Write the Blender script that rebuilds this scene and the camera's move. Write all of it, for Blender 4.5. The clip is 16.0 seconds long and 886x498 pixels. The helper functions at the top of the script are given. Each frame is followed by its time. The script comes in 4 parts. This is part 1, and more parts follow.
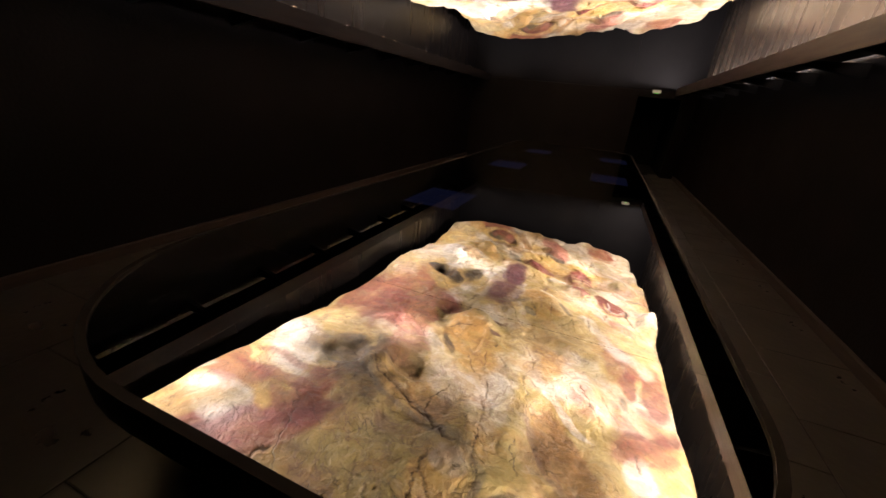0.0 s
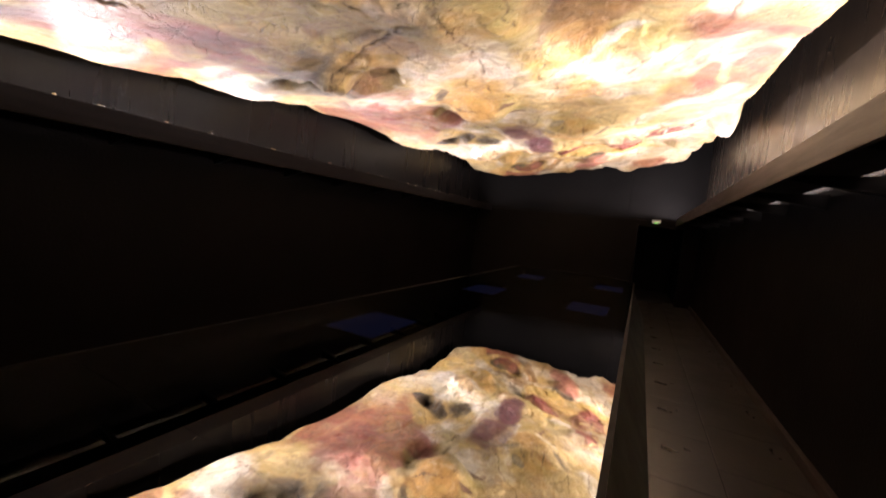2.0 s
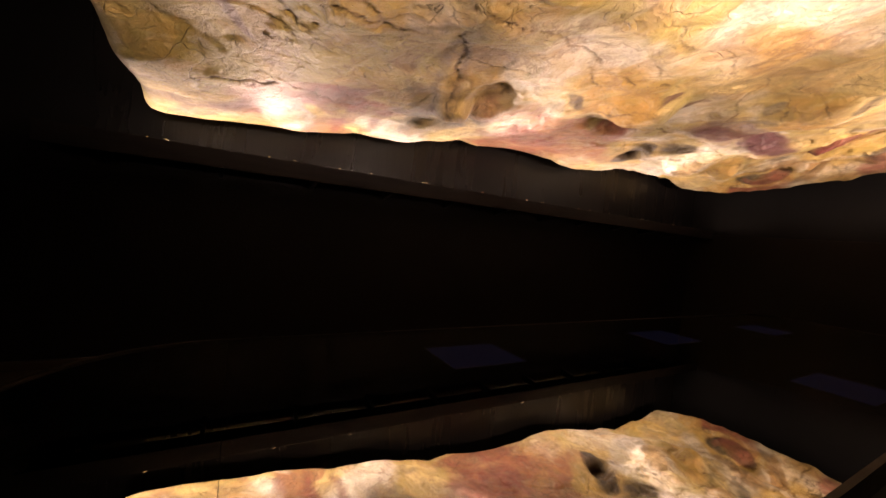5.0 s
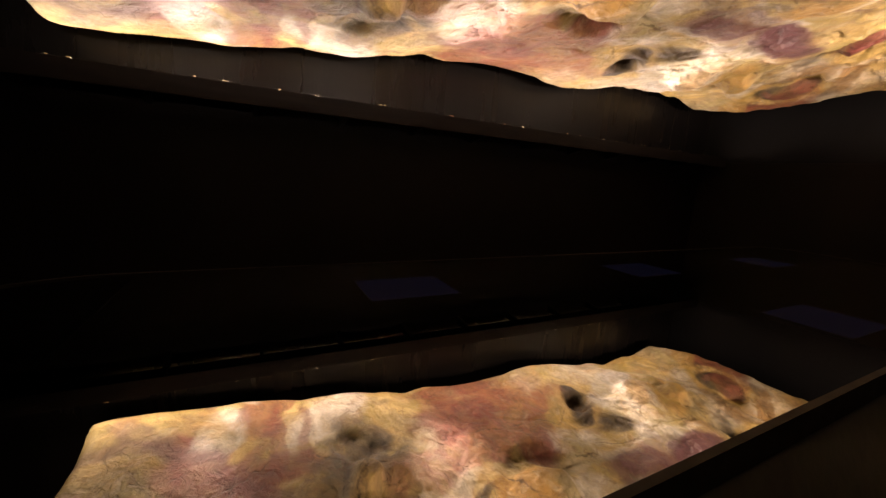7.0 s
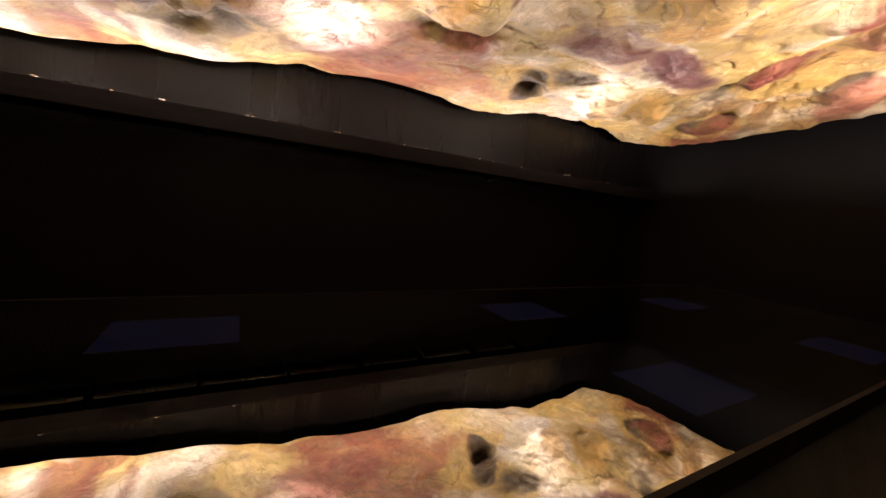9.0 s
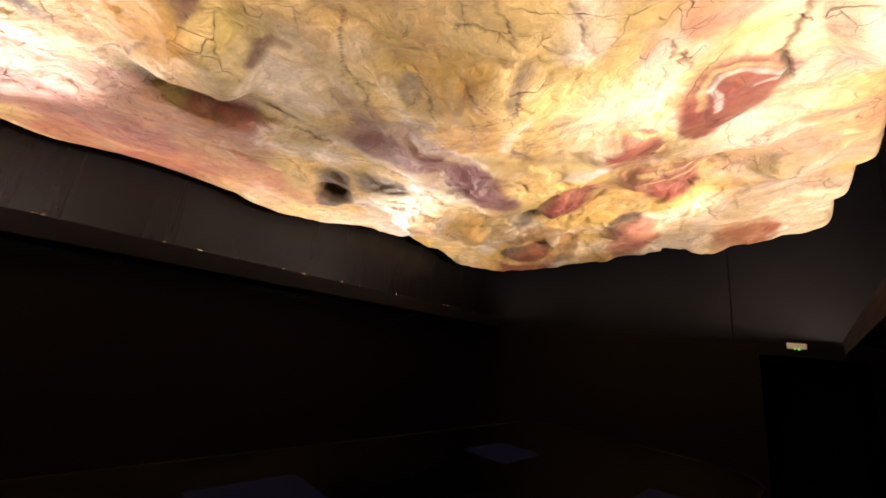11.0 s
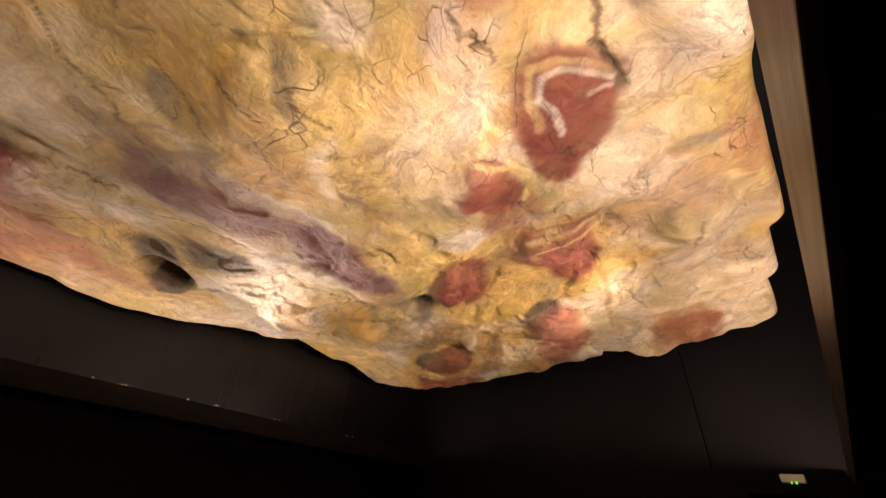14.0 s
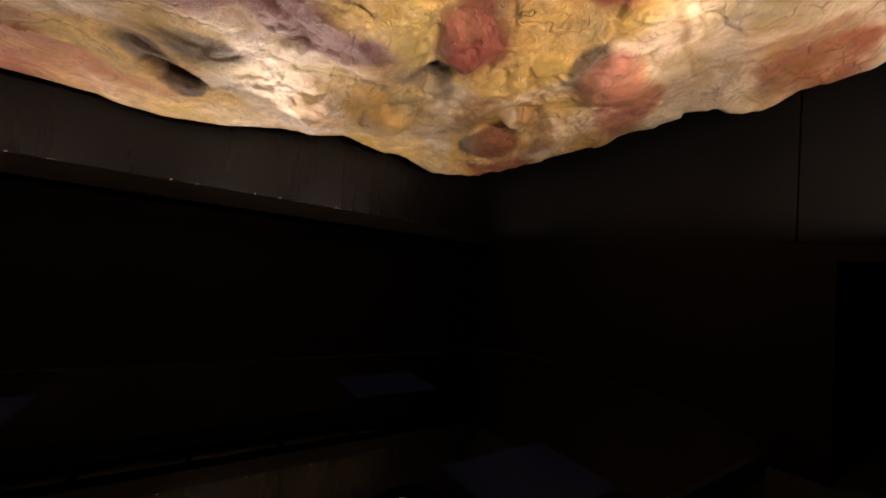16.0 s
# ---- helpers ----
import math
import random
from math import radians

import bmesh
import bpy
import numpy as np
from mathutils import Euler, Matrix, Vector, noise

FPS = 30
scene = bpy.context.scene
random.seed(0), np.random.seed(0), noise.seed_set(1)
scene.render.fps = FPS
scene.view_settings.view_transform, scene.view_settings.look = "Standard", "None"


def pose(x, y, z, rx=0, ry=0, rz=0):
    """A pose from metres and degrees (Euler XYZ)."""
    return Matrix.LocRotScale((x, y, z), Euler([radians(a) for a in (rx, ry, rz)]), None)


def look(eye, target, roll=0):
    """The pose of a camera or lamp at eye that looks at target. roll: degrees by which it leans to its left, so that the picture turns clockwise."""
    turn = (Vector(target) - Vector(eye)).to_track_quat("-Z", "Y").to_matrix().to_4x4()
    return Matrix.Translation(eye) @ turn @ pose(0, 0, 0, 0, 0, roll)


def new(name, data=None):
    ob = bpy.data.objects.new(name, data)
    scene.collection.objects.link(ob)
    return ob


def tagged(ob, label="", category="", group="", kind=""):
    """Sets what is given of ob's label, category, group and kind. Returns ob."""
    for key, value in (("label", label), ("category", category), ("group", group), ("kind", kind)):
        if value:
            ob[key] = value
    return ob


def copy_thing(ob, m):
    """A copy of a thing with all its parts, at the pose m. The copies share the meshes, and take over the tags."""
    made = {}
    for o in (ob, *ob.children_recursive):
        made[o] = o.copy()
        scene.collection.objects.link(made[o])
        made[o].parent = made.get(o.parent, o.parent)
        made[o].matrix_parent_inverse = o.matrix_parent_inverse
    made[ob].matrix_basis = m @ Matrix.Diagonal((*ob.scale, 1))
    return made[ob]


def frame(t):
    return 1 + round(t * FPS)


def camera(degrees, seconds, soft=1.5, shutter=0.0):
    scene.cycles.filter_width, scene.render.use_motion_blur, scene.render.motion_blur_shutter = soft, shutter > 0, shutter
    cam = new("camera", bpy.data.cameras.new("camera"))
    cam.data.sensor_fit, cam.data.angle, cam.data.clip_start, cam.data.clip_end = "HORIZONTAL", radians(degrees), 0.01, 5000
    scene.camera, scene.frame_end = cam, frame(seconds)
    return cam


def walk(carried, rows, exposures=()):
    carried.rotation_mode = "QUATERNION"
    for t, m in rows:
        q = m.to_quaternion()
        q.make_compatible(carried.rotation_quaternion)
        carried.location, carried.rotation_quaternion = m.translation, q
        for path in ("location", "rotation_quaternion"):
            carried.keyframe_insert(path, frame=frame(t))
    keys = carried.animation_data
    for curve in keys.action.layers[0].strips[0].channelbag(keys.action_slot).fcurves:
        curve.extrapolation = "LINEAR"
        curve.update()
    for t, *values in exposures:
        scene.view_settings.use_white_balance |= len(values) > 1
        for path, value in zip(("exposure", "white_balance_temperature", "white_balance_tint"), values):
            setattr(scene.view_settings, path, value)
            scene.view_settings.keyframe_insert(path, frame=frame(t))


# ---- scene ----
# The camera and its walk: t, x, y, z and Euler angles in degrees.
cam = camera(100.0, 16.0, soft=1.5, shutter=0.3)
PATH = [
    (0.0, 0.004, 0.296, 1.537, 67.83, -5.01, 22.92),
    (0.5, 0.183, 0.253, 1.554, 67.56, -4.87, 30.20),
    (1.0, 0.433, 0.319, 1.551, 68.23, -4.13, 33.53),
    (1.5, 0.598, 0.596, 1.575, 74.76, -4.81, 32.17),
    (2.0, 0.700, 0.884, 1.607, 85.89, -5.57, 28.13),
    (2.5, 0.875, 1.057, 1.650, 98.17, -5.31, 31.06),
    (3.0, 0.981, 1.214, 1.641, 99.52, -5.20, 41.56),
    (3.5, 1.024, 1.365, 1.605, 98.42, -5.07, 46.46),
    (4.0, 1.071, 1.510, 1.594, 93.51, -3.91, 48.97),
    (4.5, 1.124, 1.647, 1.575, 93.25, -4.77, 57.43),
    (5.0, 1.159, 1.713, 1.593, 88.11, -5.16, 60.76),
    (7.5, 1.212, 2.794, 1.459, 78.87, -4.33, 63.11),
    (8.0, 1.210, 3.134, 1.470, 80.42, -5.06, 60.38),
    (8.5, 1.251, 3.436, 1.507, 81.54, -4.68, 61.38),
    (9.0, 1.288, 3.744, 1.561, 83.30, -6.01, 61.14),
    (9.5, 1.240, 4.077, 1.594, 87.03, -5.60, 56.99),
    (10.0, 1.100, 4.396, 1.624, 91.99, -5.91, 51.90),
    (12.5, 1.121, 5.716, 1.644, 120.26, -5.29, 36.35),
    (13.0, 1.141, 5.910, 1.642, 123.90, -3.44, 39.52),
    (13.5, 1.250, 6.134, 1.647, 126.29, -5.97, 41.01),
    (14.0, 1.299, 6.358, 1.591, 125.06, -4.95, 41.45),
    (14.5, 1.294, 6.620, 1.582, 124.05, -5.81, 41.09),
    (15.0, 1.321, 6.875, 1.576, 115.11, -4.72, 43.60),
    (15.5, 1.420, 7.046, 1.589, 102.91, -5.81, 51.47),
    (16.0, 1.524, 7.139, 1.584, 93.46, -5.33, 57.18),
]

EXPOSURES = [(0.0, 0.58, 5400, 16), (1.0, 0.58, 5300, 15), (2.0, 0.42, 5400, 18), (2.6, 0.32, 5900, 24), (3.5, 0.18, 6600, 26), (4.5, 0.0, 7000, 28),
             (5.0, -0.1, 6900, 25), (7.5, -0.15, 6600, 20), (8.6, 0.1, 6250, 20), (10.0, 0.15, 6150, 18), (12.5, -0.40, 6800, 23),
             (14.0, -0.72, 6900, 23), (15.0, -0.88, 6900, 23), (16.0, -0.92, 6700, 22)]
walk(cam, [(t, pose(x, y, z, rx, ry, rz)) for t, x, y, z, rx, ry, rz in PATH], EXPOSURES)

# ---- plan, in metres ----
WALL_L, WALL_R = -3.70, 2.02        # inner faces of the long walls
BACK, END_L, END_R = -3.2, 11.15, 12.3   # back wall; the end wall runs aslant
TOP = 4.95                          # underside of the dark ceiling
MIRROR = 0.67                       # height of the mirror table
LEDGE = 2.24                        # top of the light troughs
TABLE = (-2.03, 0.70, 0.71, 10.6)   # x0, x1, y0, y1

# ---- light ----
world = bpy.data.worlds.new("world")
world.use_nodes = True
world.node_tree.nodes["Background"].inputs[0].default_value = (0.9, 0.85, 1.0, 1)
world.node_tree.nodes["Background"].inputs[1].default_value = 0.0009
scene.world = world
WARM = (1.0, 0.81, 0.64)


def strip_lamp(name, x, y0, y1, z, tilt, watts):
    lamp = bpy.data.lights.new(name, "AREA")
    lamp.shape, lamp.size, lamp.size_y = "RECTANGLE", 0.07, y1 - y0
    lamp.energy, lamp.color = watts, WARM
    ob = new(name, lamp)
    ob.matrix_world = pose(x, (y0 + y1) / 2, z, 180, tilt, 0)
    return ob


def spot_lamp(name, eye, target, watts, cone, blend=0.7, tint=WARM):
    lamp = bpy.data.lights.new(name, "SPOT")
    lamp.energy, lamp.color, lamp.spot_size, lamp.spot_blend, lamp.shadow_soft_size = watts, tint, radians(cone), blend, 0.025
    ob = new(name, lamp)
    ob.matrix_world = look(eye, target)
    return ob


strip_lamp("trough_light", WALL_L + 0.30, 0.4, 10.0, LEDGE + 0.012, 62, 160)
strip_lamp("trough_light", WALL_R - 0.30, -0.2, 11.8, LEDGE + 0.012, -62, 230)
strip_lamp("trough_wash", WALL_R - 0.05, 1.5, 11.6, LEDGE, 10, 200)
strip_lamp("trough_leak", WALL_R - 0.025, 2.0, 11.6, LEDGE - 0.02, 180, 1.5)
XL, XR, ZS = WALL_L + 0.32, WALL_R - 0.32, LEDGE + 0.014
SPOTS = [((XL, 2.05, ZS), (-0.35, 1.84, 2.79), 150), ((XL, 4.67, ZS), (-0.29, 4.27, 2.99), 600), ((XL, 7.67, ZS), (-0.10, 7.39, 3.25), 560),
         ((XR, 1.17, ZS), (-0.87, 2.25, 2.78), 400), ((XR, 4.36, ZS), (-0.79, 4.27, 2.94), 500), ((XR, 7.39, ZS), (-1.08, 7.16, 3.15), 330), ((XR, 9.76, ZS), (-0.95, 9.22, 3.32), 560)]
for eye, target, watts in SPOTS:
    spot_lamp("trough_spot", eye, target, watts * 1.05, 52 if eye[0] < 0 else 70, 1.0)
for eye, target, watts in [((XL, 6.27, ZS), (-1.74, 7.58, 3.13), 18), ((XR, 8.95, ZS), (-0.19, 8.17, 3.30), 170), ((XL, 4.94, ZS), (-1.48, 4.37, 2.89), 60),
                           ((XR, 2.87, ZS), (0.99, 3.35, 3.02), 50)]:
    spot_lamp("trough_spot", eye, target, watts, 36, 1.0, (1.0, 0.92, 0.84))


# ---- materials ----
def shader(name, base, rough=0.6, metal=0.0, spots=None, scale=6.0, fine=60.0, bump=0.1, spec=0.5, stretch=(1, 1, 1)):
    """A plain surface: base colour broken by stains and grain, with fine relief. spots: the stain's colour."""
    m = bpy.data.materials.new(name)
    m.use_nodes = True
    n, l = m.node_tree.nodes, m.node_tree.links
    b = n["Principled BSDF"]
    b.inputs["Metallic"].default_value, b.inputs["Specular IOR Level"].default_value = metal, spec
    tc, mp = n.new("ShaderNodeTexCoord"), n.new("ShaderNodeMapping")
    mp.inputs["Scale"].default_value = stretch
    l.new(tc.outputs["Object"], mp.inputs["Vector"])
    big, small = n.new("ShaderNodeTexNoise"), n.new("ShaderNodeTexNoise")
    for t, s, d in ((big, scale, 6), (small, fine, 3)):
        t.inputs["Scale"].default_value, t.inputs["Detail"].default_value = s, d
        l.new(mp.outputs["Vector"], t.inputs["Vector"])
    mix = n.new("ShaderNodeMix")
    mix.data_type = "RGBA"
    mix.inputs["A"].default_value = (*base, 1)
    mix.inputs["B"].default_value = (*(spots or [c * 0.6 for c in base]), 1)
    ramp = n.new("ShaderNodeValToRGB")
    ramp.color_ramp.elements[0].position, ramp.color_ramp.elements[1].position = 0.38, 0.68
    l.new(big.outputs["Fac"], ramp.inputs["Fac"])
    l.new(ramp.outputs["Color"], mix.inputs["Factor"])
    l.new(mix.outputs["Result"], b.inputs["Base Color"])
    mr = n.new("ShaderNodeMapRange")
    mr.inputs["To Min"].default_value, mr.inputs["To Max"].default_value = max(0.02, rough - 0.12), min(1, rough + 0.12)
    l.new(big.outputs["Fac"], mr.inputs["Value"])
    l.new(mr.outputs["Result"], b.inputs["Roughness"])
    bp = n.new("ShaderNodeBump")
    bp.inputs["Strength"].default_value, bp.inputs["Distance"].default_value = bump, 0.01
    l.new(small.outputs["Fac"], bp.inputs["Height"])
    l.new(bp.outputs["Normal"], b.inputs["Normal"])
    return m


# Dark plaster, its colour lowered further for the deep shade below the troughs.
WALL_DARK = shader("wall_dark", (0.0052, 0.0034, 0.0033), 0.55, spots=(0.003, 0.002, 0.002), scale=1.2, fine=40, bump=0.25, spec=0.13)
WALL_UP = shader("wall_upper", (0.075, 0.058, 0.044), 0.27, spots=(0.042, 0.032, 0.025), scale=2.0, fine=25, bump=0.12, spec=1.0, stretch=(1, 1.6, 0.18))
# Same plaster as the east side, its weaker light put into a darker colour.
WALL_UP_SHADED = shader("wall_upper_shaded", (0.0070, 0.0056, 0.0050), 0.28, spots=(0.004, 0.0034, 0.0032), scale=2.0, fine=25, bump=0.12, spec=0.2, stretch=(1, 1.6, 0.18))
WALL_END = shader("wall_end", (0.0075, 0.0068, 0.0070), 0.6, spots=(0.0042, 0.0038, 0.004), scale=0.9, fine=40, bump=0.2, spec=0.08)
BLACK = shader("black_paint", (0.006, 0.006, 0.007), 0.5, scale=3, bump=0.1, spec=0.08)
STONE = shader("floor_stone", (0.036, 0.031, 0.027), 0.30, spots=(0.020, 0.0165, 0.0145), scale=2.2, fine=18, bump=0.22, spec=1.0)
GROUT = shader("floor_grout", (0.012, 0.010, 0.009), 0.8)
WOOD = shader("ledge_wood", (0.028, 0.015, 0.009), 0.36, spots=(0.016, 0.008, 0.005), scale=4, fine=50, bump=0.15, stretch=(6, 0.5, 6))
# The east trough's wood again, its colour lowered for the shade out west.
WOOD_SHADED = shader("ledge_wood_shaded", (0.009, 0.0065, 0.0055), 0.5, spots=(0.006, 0.0045, 0.004), scale=4, fine=50, bump=0.15, stretch=(6, 0.5, 6), spec=0.08)
RAIL = shader("skirting_wood", (0.035, 0.023, 0.018), 0.45, spots=(0.022, 0.015, 0.012), scale=5, fine=60, bump=0.1, stretch=(6, 0.5, 6))
IRON = shader("black_iron", (0.018, 0.016, 0.015), 0.4, metal=0.6, scale=8, bump=0.15)
RIM = shader("table_rim_lacquer", (0.006, 0.0042, 0.0038), 0.5, scale=8, bump=0.05, spec=0.12)
APRON = shader("table_apron", (0.060, 0.060, 0.053), 0.34, spots=(0.030, 0.028, 0.026), scale=3, fine=14, bump=0.25, spec=0.8)
CHROME = shader("lamp_metal", (0.6, 0.57, 0.5), 0.16, metal=1.0, scale=10, bump=0.05)
WHITEP = shader("white_plastic", (0.75, 0.72, 0.64), 0.4, scale=6, bump=0.03)
YELLOW = shader("tape_yellow", (0.75, 0.58, 0.02), 0.5, spots=(0.6, 0.45, 0.02), scale=14, bump=0.1)
TAPEBLACK = shader("tape_black", (0.015, 0.015, 0.015), 0.5, scale=14, bump=0.1)


def glow(name, colour, strength):
    m = bpy.data.materials.new(name)
    m.use_nodes = True
    b = m.node_tree.nodes["Principled BSDF"]
    b.inputs["Base Color"].default_value = (*colour, 1)
    b.inputs["Emission Color"].default_value, b.inputs["Emission Strength"].default_value = (*colour, 1), strength
    return m


def mirror_glass(name, tint, blue=0.0):
    m = bpy.data.materials.new(name)
    m.use_nodes = True
    n, l = m.node_tree.nodes, m.node_tree.links
    b = n["Principled BSDF"]
    b.inputs["Base Color"].default_value, b.inputs["Metallic"].default_value, b.inputs["Roughness"].default_value = (*tint, 1), 1.0, 0.0
    if blue:
        b.inputs["Emission Color"].default_value, b.inputs["Emission Strength"].default_value = (0.33, 0.34, 0.85, 1), blue
    return m


MIRROR_GLASS = mirror_glass("mirror_glass", (0.60, 0.58, 0.53))
SCREEN_GLASS = mirror_glass("screen_glass", (0.60, 0.58, 0.53), 0.0055)
LED = glow("green_led", (0.25, 1.0, 0.05), 2.0)
DIFFUSER = glow("emergency_diffuser", (0.9, 0.85, 0.72), 0.06)


def rock_material():
    """Painted limestone: the pigment comes from the point colours; cracks, pores and grain are laid over it."""
    m = bpy.data.materials.new("painted_limestone")
    m.use_nodes = True
    n, l = m.node_tree.nodes, m.node_tree.links
    b = n["Principled BSDF"]
    tc = n.new("ShaderNodeTexCoord")
    at = n.new("ShaderNodeVertexColor")
    at.layer_name = "pigment"
    warp = n.new("ShaderNodeTexNoise")
    warp.inputs["Scale"].default_value, warp.inputs["Detail"].default_value = 2.2, 4
    l.new(tc.outputs["Object"], warp.inputs["Vector"])
    add = n.new("ShaderNodeMixRGB")
    add.blend_type, add.inputs["Fac"].default_value = "LINEAR_LIGHT", 0.35
    l.new(tc.outputs["Object"], add.inputs["Color1"])
    l.new(warp.outputs["Color"], add.inputs["Color2"])

    def noise_tex(scale, detail, vec):
        t = n.new("ShaderNodeTexNoise")
        t.inputs["Scale"].default_value, t.inputs["Detail"].default_value, t.inputs["Roughness"].default_value = scale, detail, 0.65
        l.new(vec, t.inputs["Vector"])
        return t.outputs["Fac"]

    def remap(value, a, c, lo=0.0, hi=1.0):
        r = n.new("ShaderNodeMapRange")
        for key, v in (("From Min", a), ("From Max", c), ("To Min", lo), ("To Max", hi)):
            r.inputs[key].default_value = v
        l.new(value, r.inputs["Value"])
        return r.outputs["Result"]

    def maths(kind, a, c):
        t = n.new("ShaderNodeMath")
        t.operation = kind
        for i, v in enumerate((a, c)):
            if isinstance(v, float):
                t.inputs[i].default_value = v
            else:
                l.new(v, t.inputs[i])
        return t.outputs[0]

    place = n.new("ShaderNodeSeparateXYZ")
    l.new(tc.outputs["Object"], place.inputs["Vector"])
    bend = n.new("ShaderNodeMixRGB")
    bend.blend_type, bend.inputs["Fac"].default_value = "LINEAR_LIGHT", 0.14
    l.new(tc.outputs["Object"], bend.inputs["Color1"])
    l.new(warp.outputs["Color"], bend.inputs["Color2"])

    def cracks(scale, width, lo, hi, seed):
        v = n.new("ShaderNodeTexVoronoi")
        v.feature = "DISTANCE_TO_EDGE"
        v.inputs["Scale"].default_value = scale
        l.new(bend.outputs["Color"], v.inputs["Vector"])
        line = remap(v.outputs["Distance"], 0.0, width, 1.0, 0.0)
        mask = remap(noise_tex(seed, 2, tc.outputs["Object"]), lo, hi)
        return maths("MULTIPLY", line, mask)

    crack = maths("MAXIMUM", maths("MAXIMUM", cracks(1.15, 0.0035, 0.50, 0.58, 2.1), maths("MULTIPLY", cracks(3.4, 0.009, 0.54, 0.60, 2.3), remap(place.outputs["Y"], 3.6, 6.0, 1.0, 0.45))), cracks(7.5, 0.020, 0.55, 0.61, 2.9))
    grain = noise_tex(45, 6, tc.outputs["Object"])
    pits = remap(noise_tex(14, 5, add.outputs["Color"]), 0.62, 0.74)
    smear = noise_tex(5.5, 8, add.outputs["Color"])
    # pigment varied by smears and grain
    hsv = n.new("ShaderNodeHueSaturation")
    l.new(at.outputs["Color"], hsv.inputs["Color"])
    l.new(remap(smear, 0.3, 0.7, 0.60, 1.22), hsv.inputs["Value"])
    mul = n.new("ShaderNodeMixRGB")
    mul.blend_type, mul.inputs["Fac"].default_value = "MULTIPLY", 1.0
    l.new(hsv.outputs["Color"], mul.inputs["Color1"])
    l.new(remap(grain, 0.3, 0.75, 0.82, 1.08), mul.inputs["Color2"])
    bw = n.new("ShaderNodeRGBToBW")
    l.new(at.outputs["Color"], bw.inputs["Color"])
    pale = remap(bw.outputs["Val"], 0.10, 0.34, 0.3, 1.0)   # veils lie on the bare rock more than on pigment
    for tone, sc, lo, hi, most in (((0.50, 0.27, 0.06, 1), 2.6, 0.48, 0.68, 0.50), ((0.22, 0.16, 0.10, 1), 3.7, 0.52, 0.70, 0.46),
                                   ((0.74, 0.63, 0.42, 1), 4.6, 0.54, 0.70, 0.4), ((0.34, 0.27, 0.06, 1), 1.7, 0.48, 0.66, 0.55)):
        veil = n.new("ShaderNodeMixRGB")
        veil.inputs["Color2"].default_value = tone
        l.new(maths("MULTIPLY", remap(noise_tex(sc, 9, add.outputs["Color"]), lo, hi, 0.0, most), pale), veil.inputs["Fac"])
        l.new(mul.outputs["Color"], veil.inputs["Color1"])
        mul = veil
    ridge = maths("ABSOLUTE", maths("SUBTRACT", noise_tex(2.1, 7, add.outputs["Color"]), 0.5), 0.0)
    fine = maths("ABSOLUTE", maths("SUBTRACT", noise_tex(6.5, 6, add.outputs["Color"]), 0.5), 0.0)
    lines = maths("MAXIMUM", maths("MULTIPLY", remap(ridge, 0.0, 0.03, 1.0, 0.0), 0.55), maths("MULTIPLY", remap(fine, 0.0, 0.025, 1.0, 0.0), 0.18))
    vein = n.new("ShaderNodeMixRGB")
    vein.inputs["Color2"].default_value = (0.16, 0.085, 0.055, 1)
    l.new(maths("MULTIPLY", lines, remap(noise_tex(0.9, 3, tc.outputs["Object"]), 0.42, 0.62)), vein.inputs["Fac"])
    l.new(mul.outputs["Color"], vein.inputs["Color1"])
    mul = vein
    dark = n.new("ShaderNodeMixRGB")
    dark.inputs["Color2"].default_value = (0.045, 0.028, 0.015, 1)
    l.new(maths("MINIMUM", maths("ADD", maths("MULTIPLY", crack, 0.50), maths("MULTIPLY", pits, 0.10)), 0.92), dark.inputs["Fac"])
    l.new(mul.outputs["Color"], dark.inputs["Color1"])
    l.new(dark.outputs["Color"], b.inputs["Base Color"])
    b.inputs["Roughness"].default_value = 0.62
    b.inputs["Specular IOR Level"].default_value = 0.35
    height = maths("ADD", maths("ADD", maths("ADD", maths("MULTIPLY", smear, 0.9), maths("MULTIPLY", noise_tex(9.0, 5, add.outputs["Color"]), 0.55)), maths("MULTIPLY", grain, 0.12)), maths("MULTIPLY", crack, -0.5))
    bp = n.new("ShaderNodeBump")
    bp.inputs["Strength"].default_value, bp.inputs["Distance"].default_value = 0.85, 0.05
    l.new(height, bp.inputs["Height"])
    l.new(bp.outputs["Normal"], b.inputs["Normal"])
    return m


ROCK = rock_material()


# ---- builders ----
def mesh_of(name, bm, material, smooth=False):
    bmesh.ops.recalc_face_normals(bm, faces=bm.faces)
    me = bpy.data.meshes.new(name)
    bm.to_mesh(me)
    bm.free()
    me.materials.append(material)
    if smooth:
        me.polygons.foreach_set("use_smooth", [True] * len(me.polygons))
    return me


def part(name, bm, material, parent=None, label="", smooth=False):
    """Links a bmesh as one mesh object, under parent if there is one."""
    ob = new(name, mesh_of(name, bm, material, smooth))
    ob.parent = parent
    if label:
        ob["label"] = label
    return ob


def thing(name, x=0, y=0, z=0, label="", category="", group="", kind=""):
    ob = new(name)
    ob.empty_display_size = 0.1
    ob.location = (x, y, z)
    return tagged(ob, label, category, group, kind)


def box(x0, x1, y0, y1, z0, z1, bevel=0.0):
    bm = bmesh.new()
    bmesh.ops.create_cube(bm, size=1)
    for v in bm.verts:
        v.co = Vector((x0 + (v.co.x + 0.5) * (x1 - x0), y0 + (v.co.y + 0.5) * (y1 - y0), z0 + (v.co.z + 0.5) * (z1 - z0)))
    if bevel:
        bmesh.ops.bevel(bm, geom=bm.edges[:], offset=bevel, segments=2, affect="EDGES", profile=0.6)
    return bm


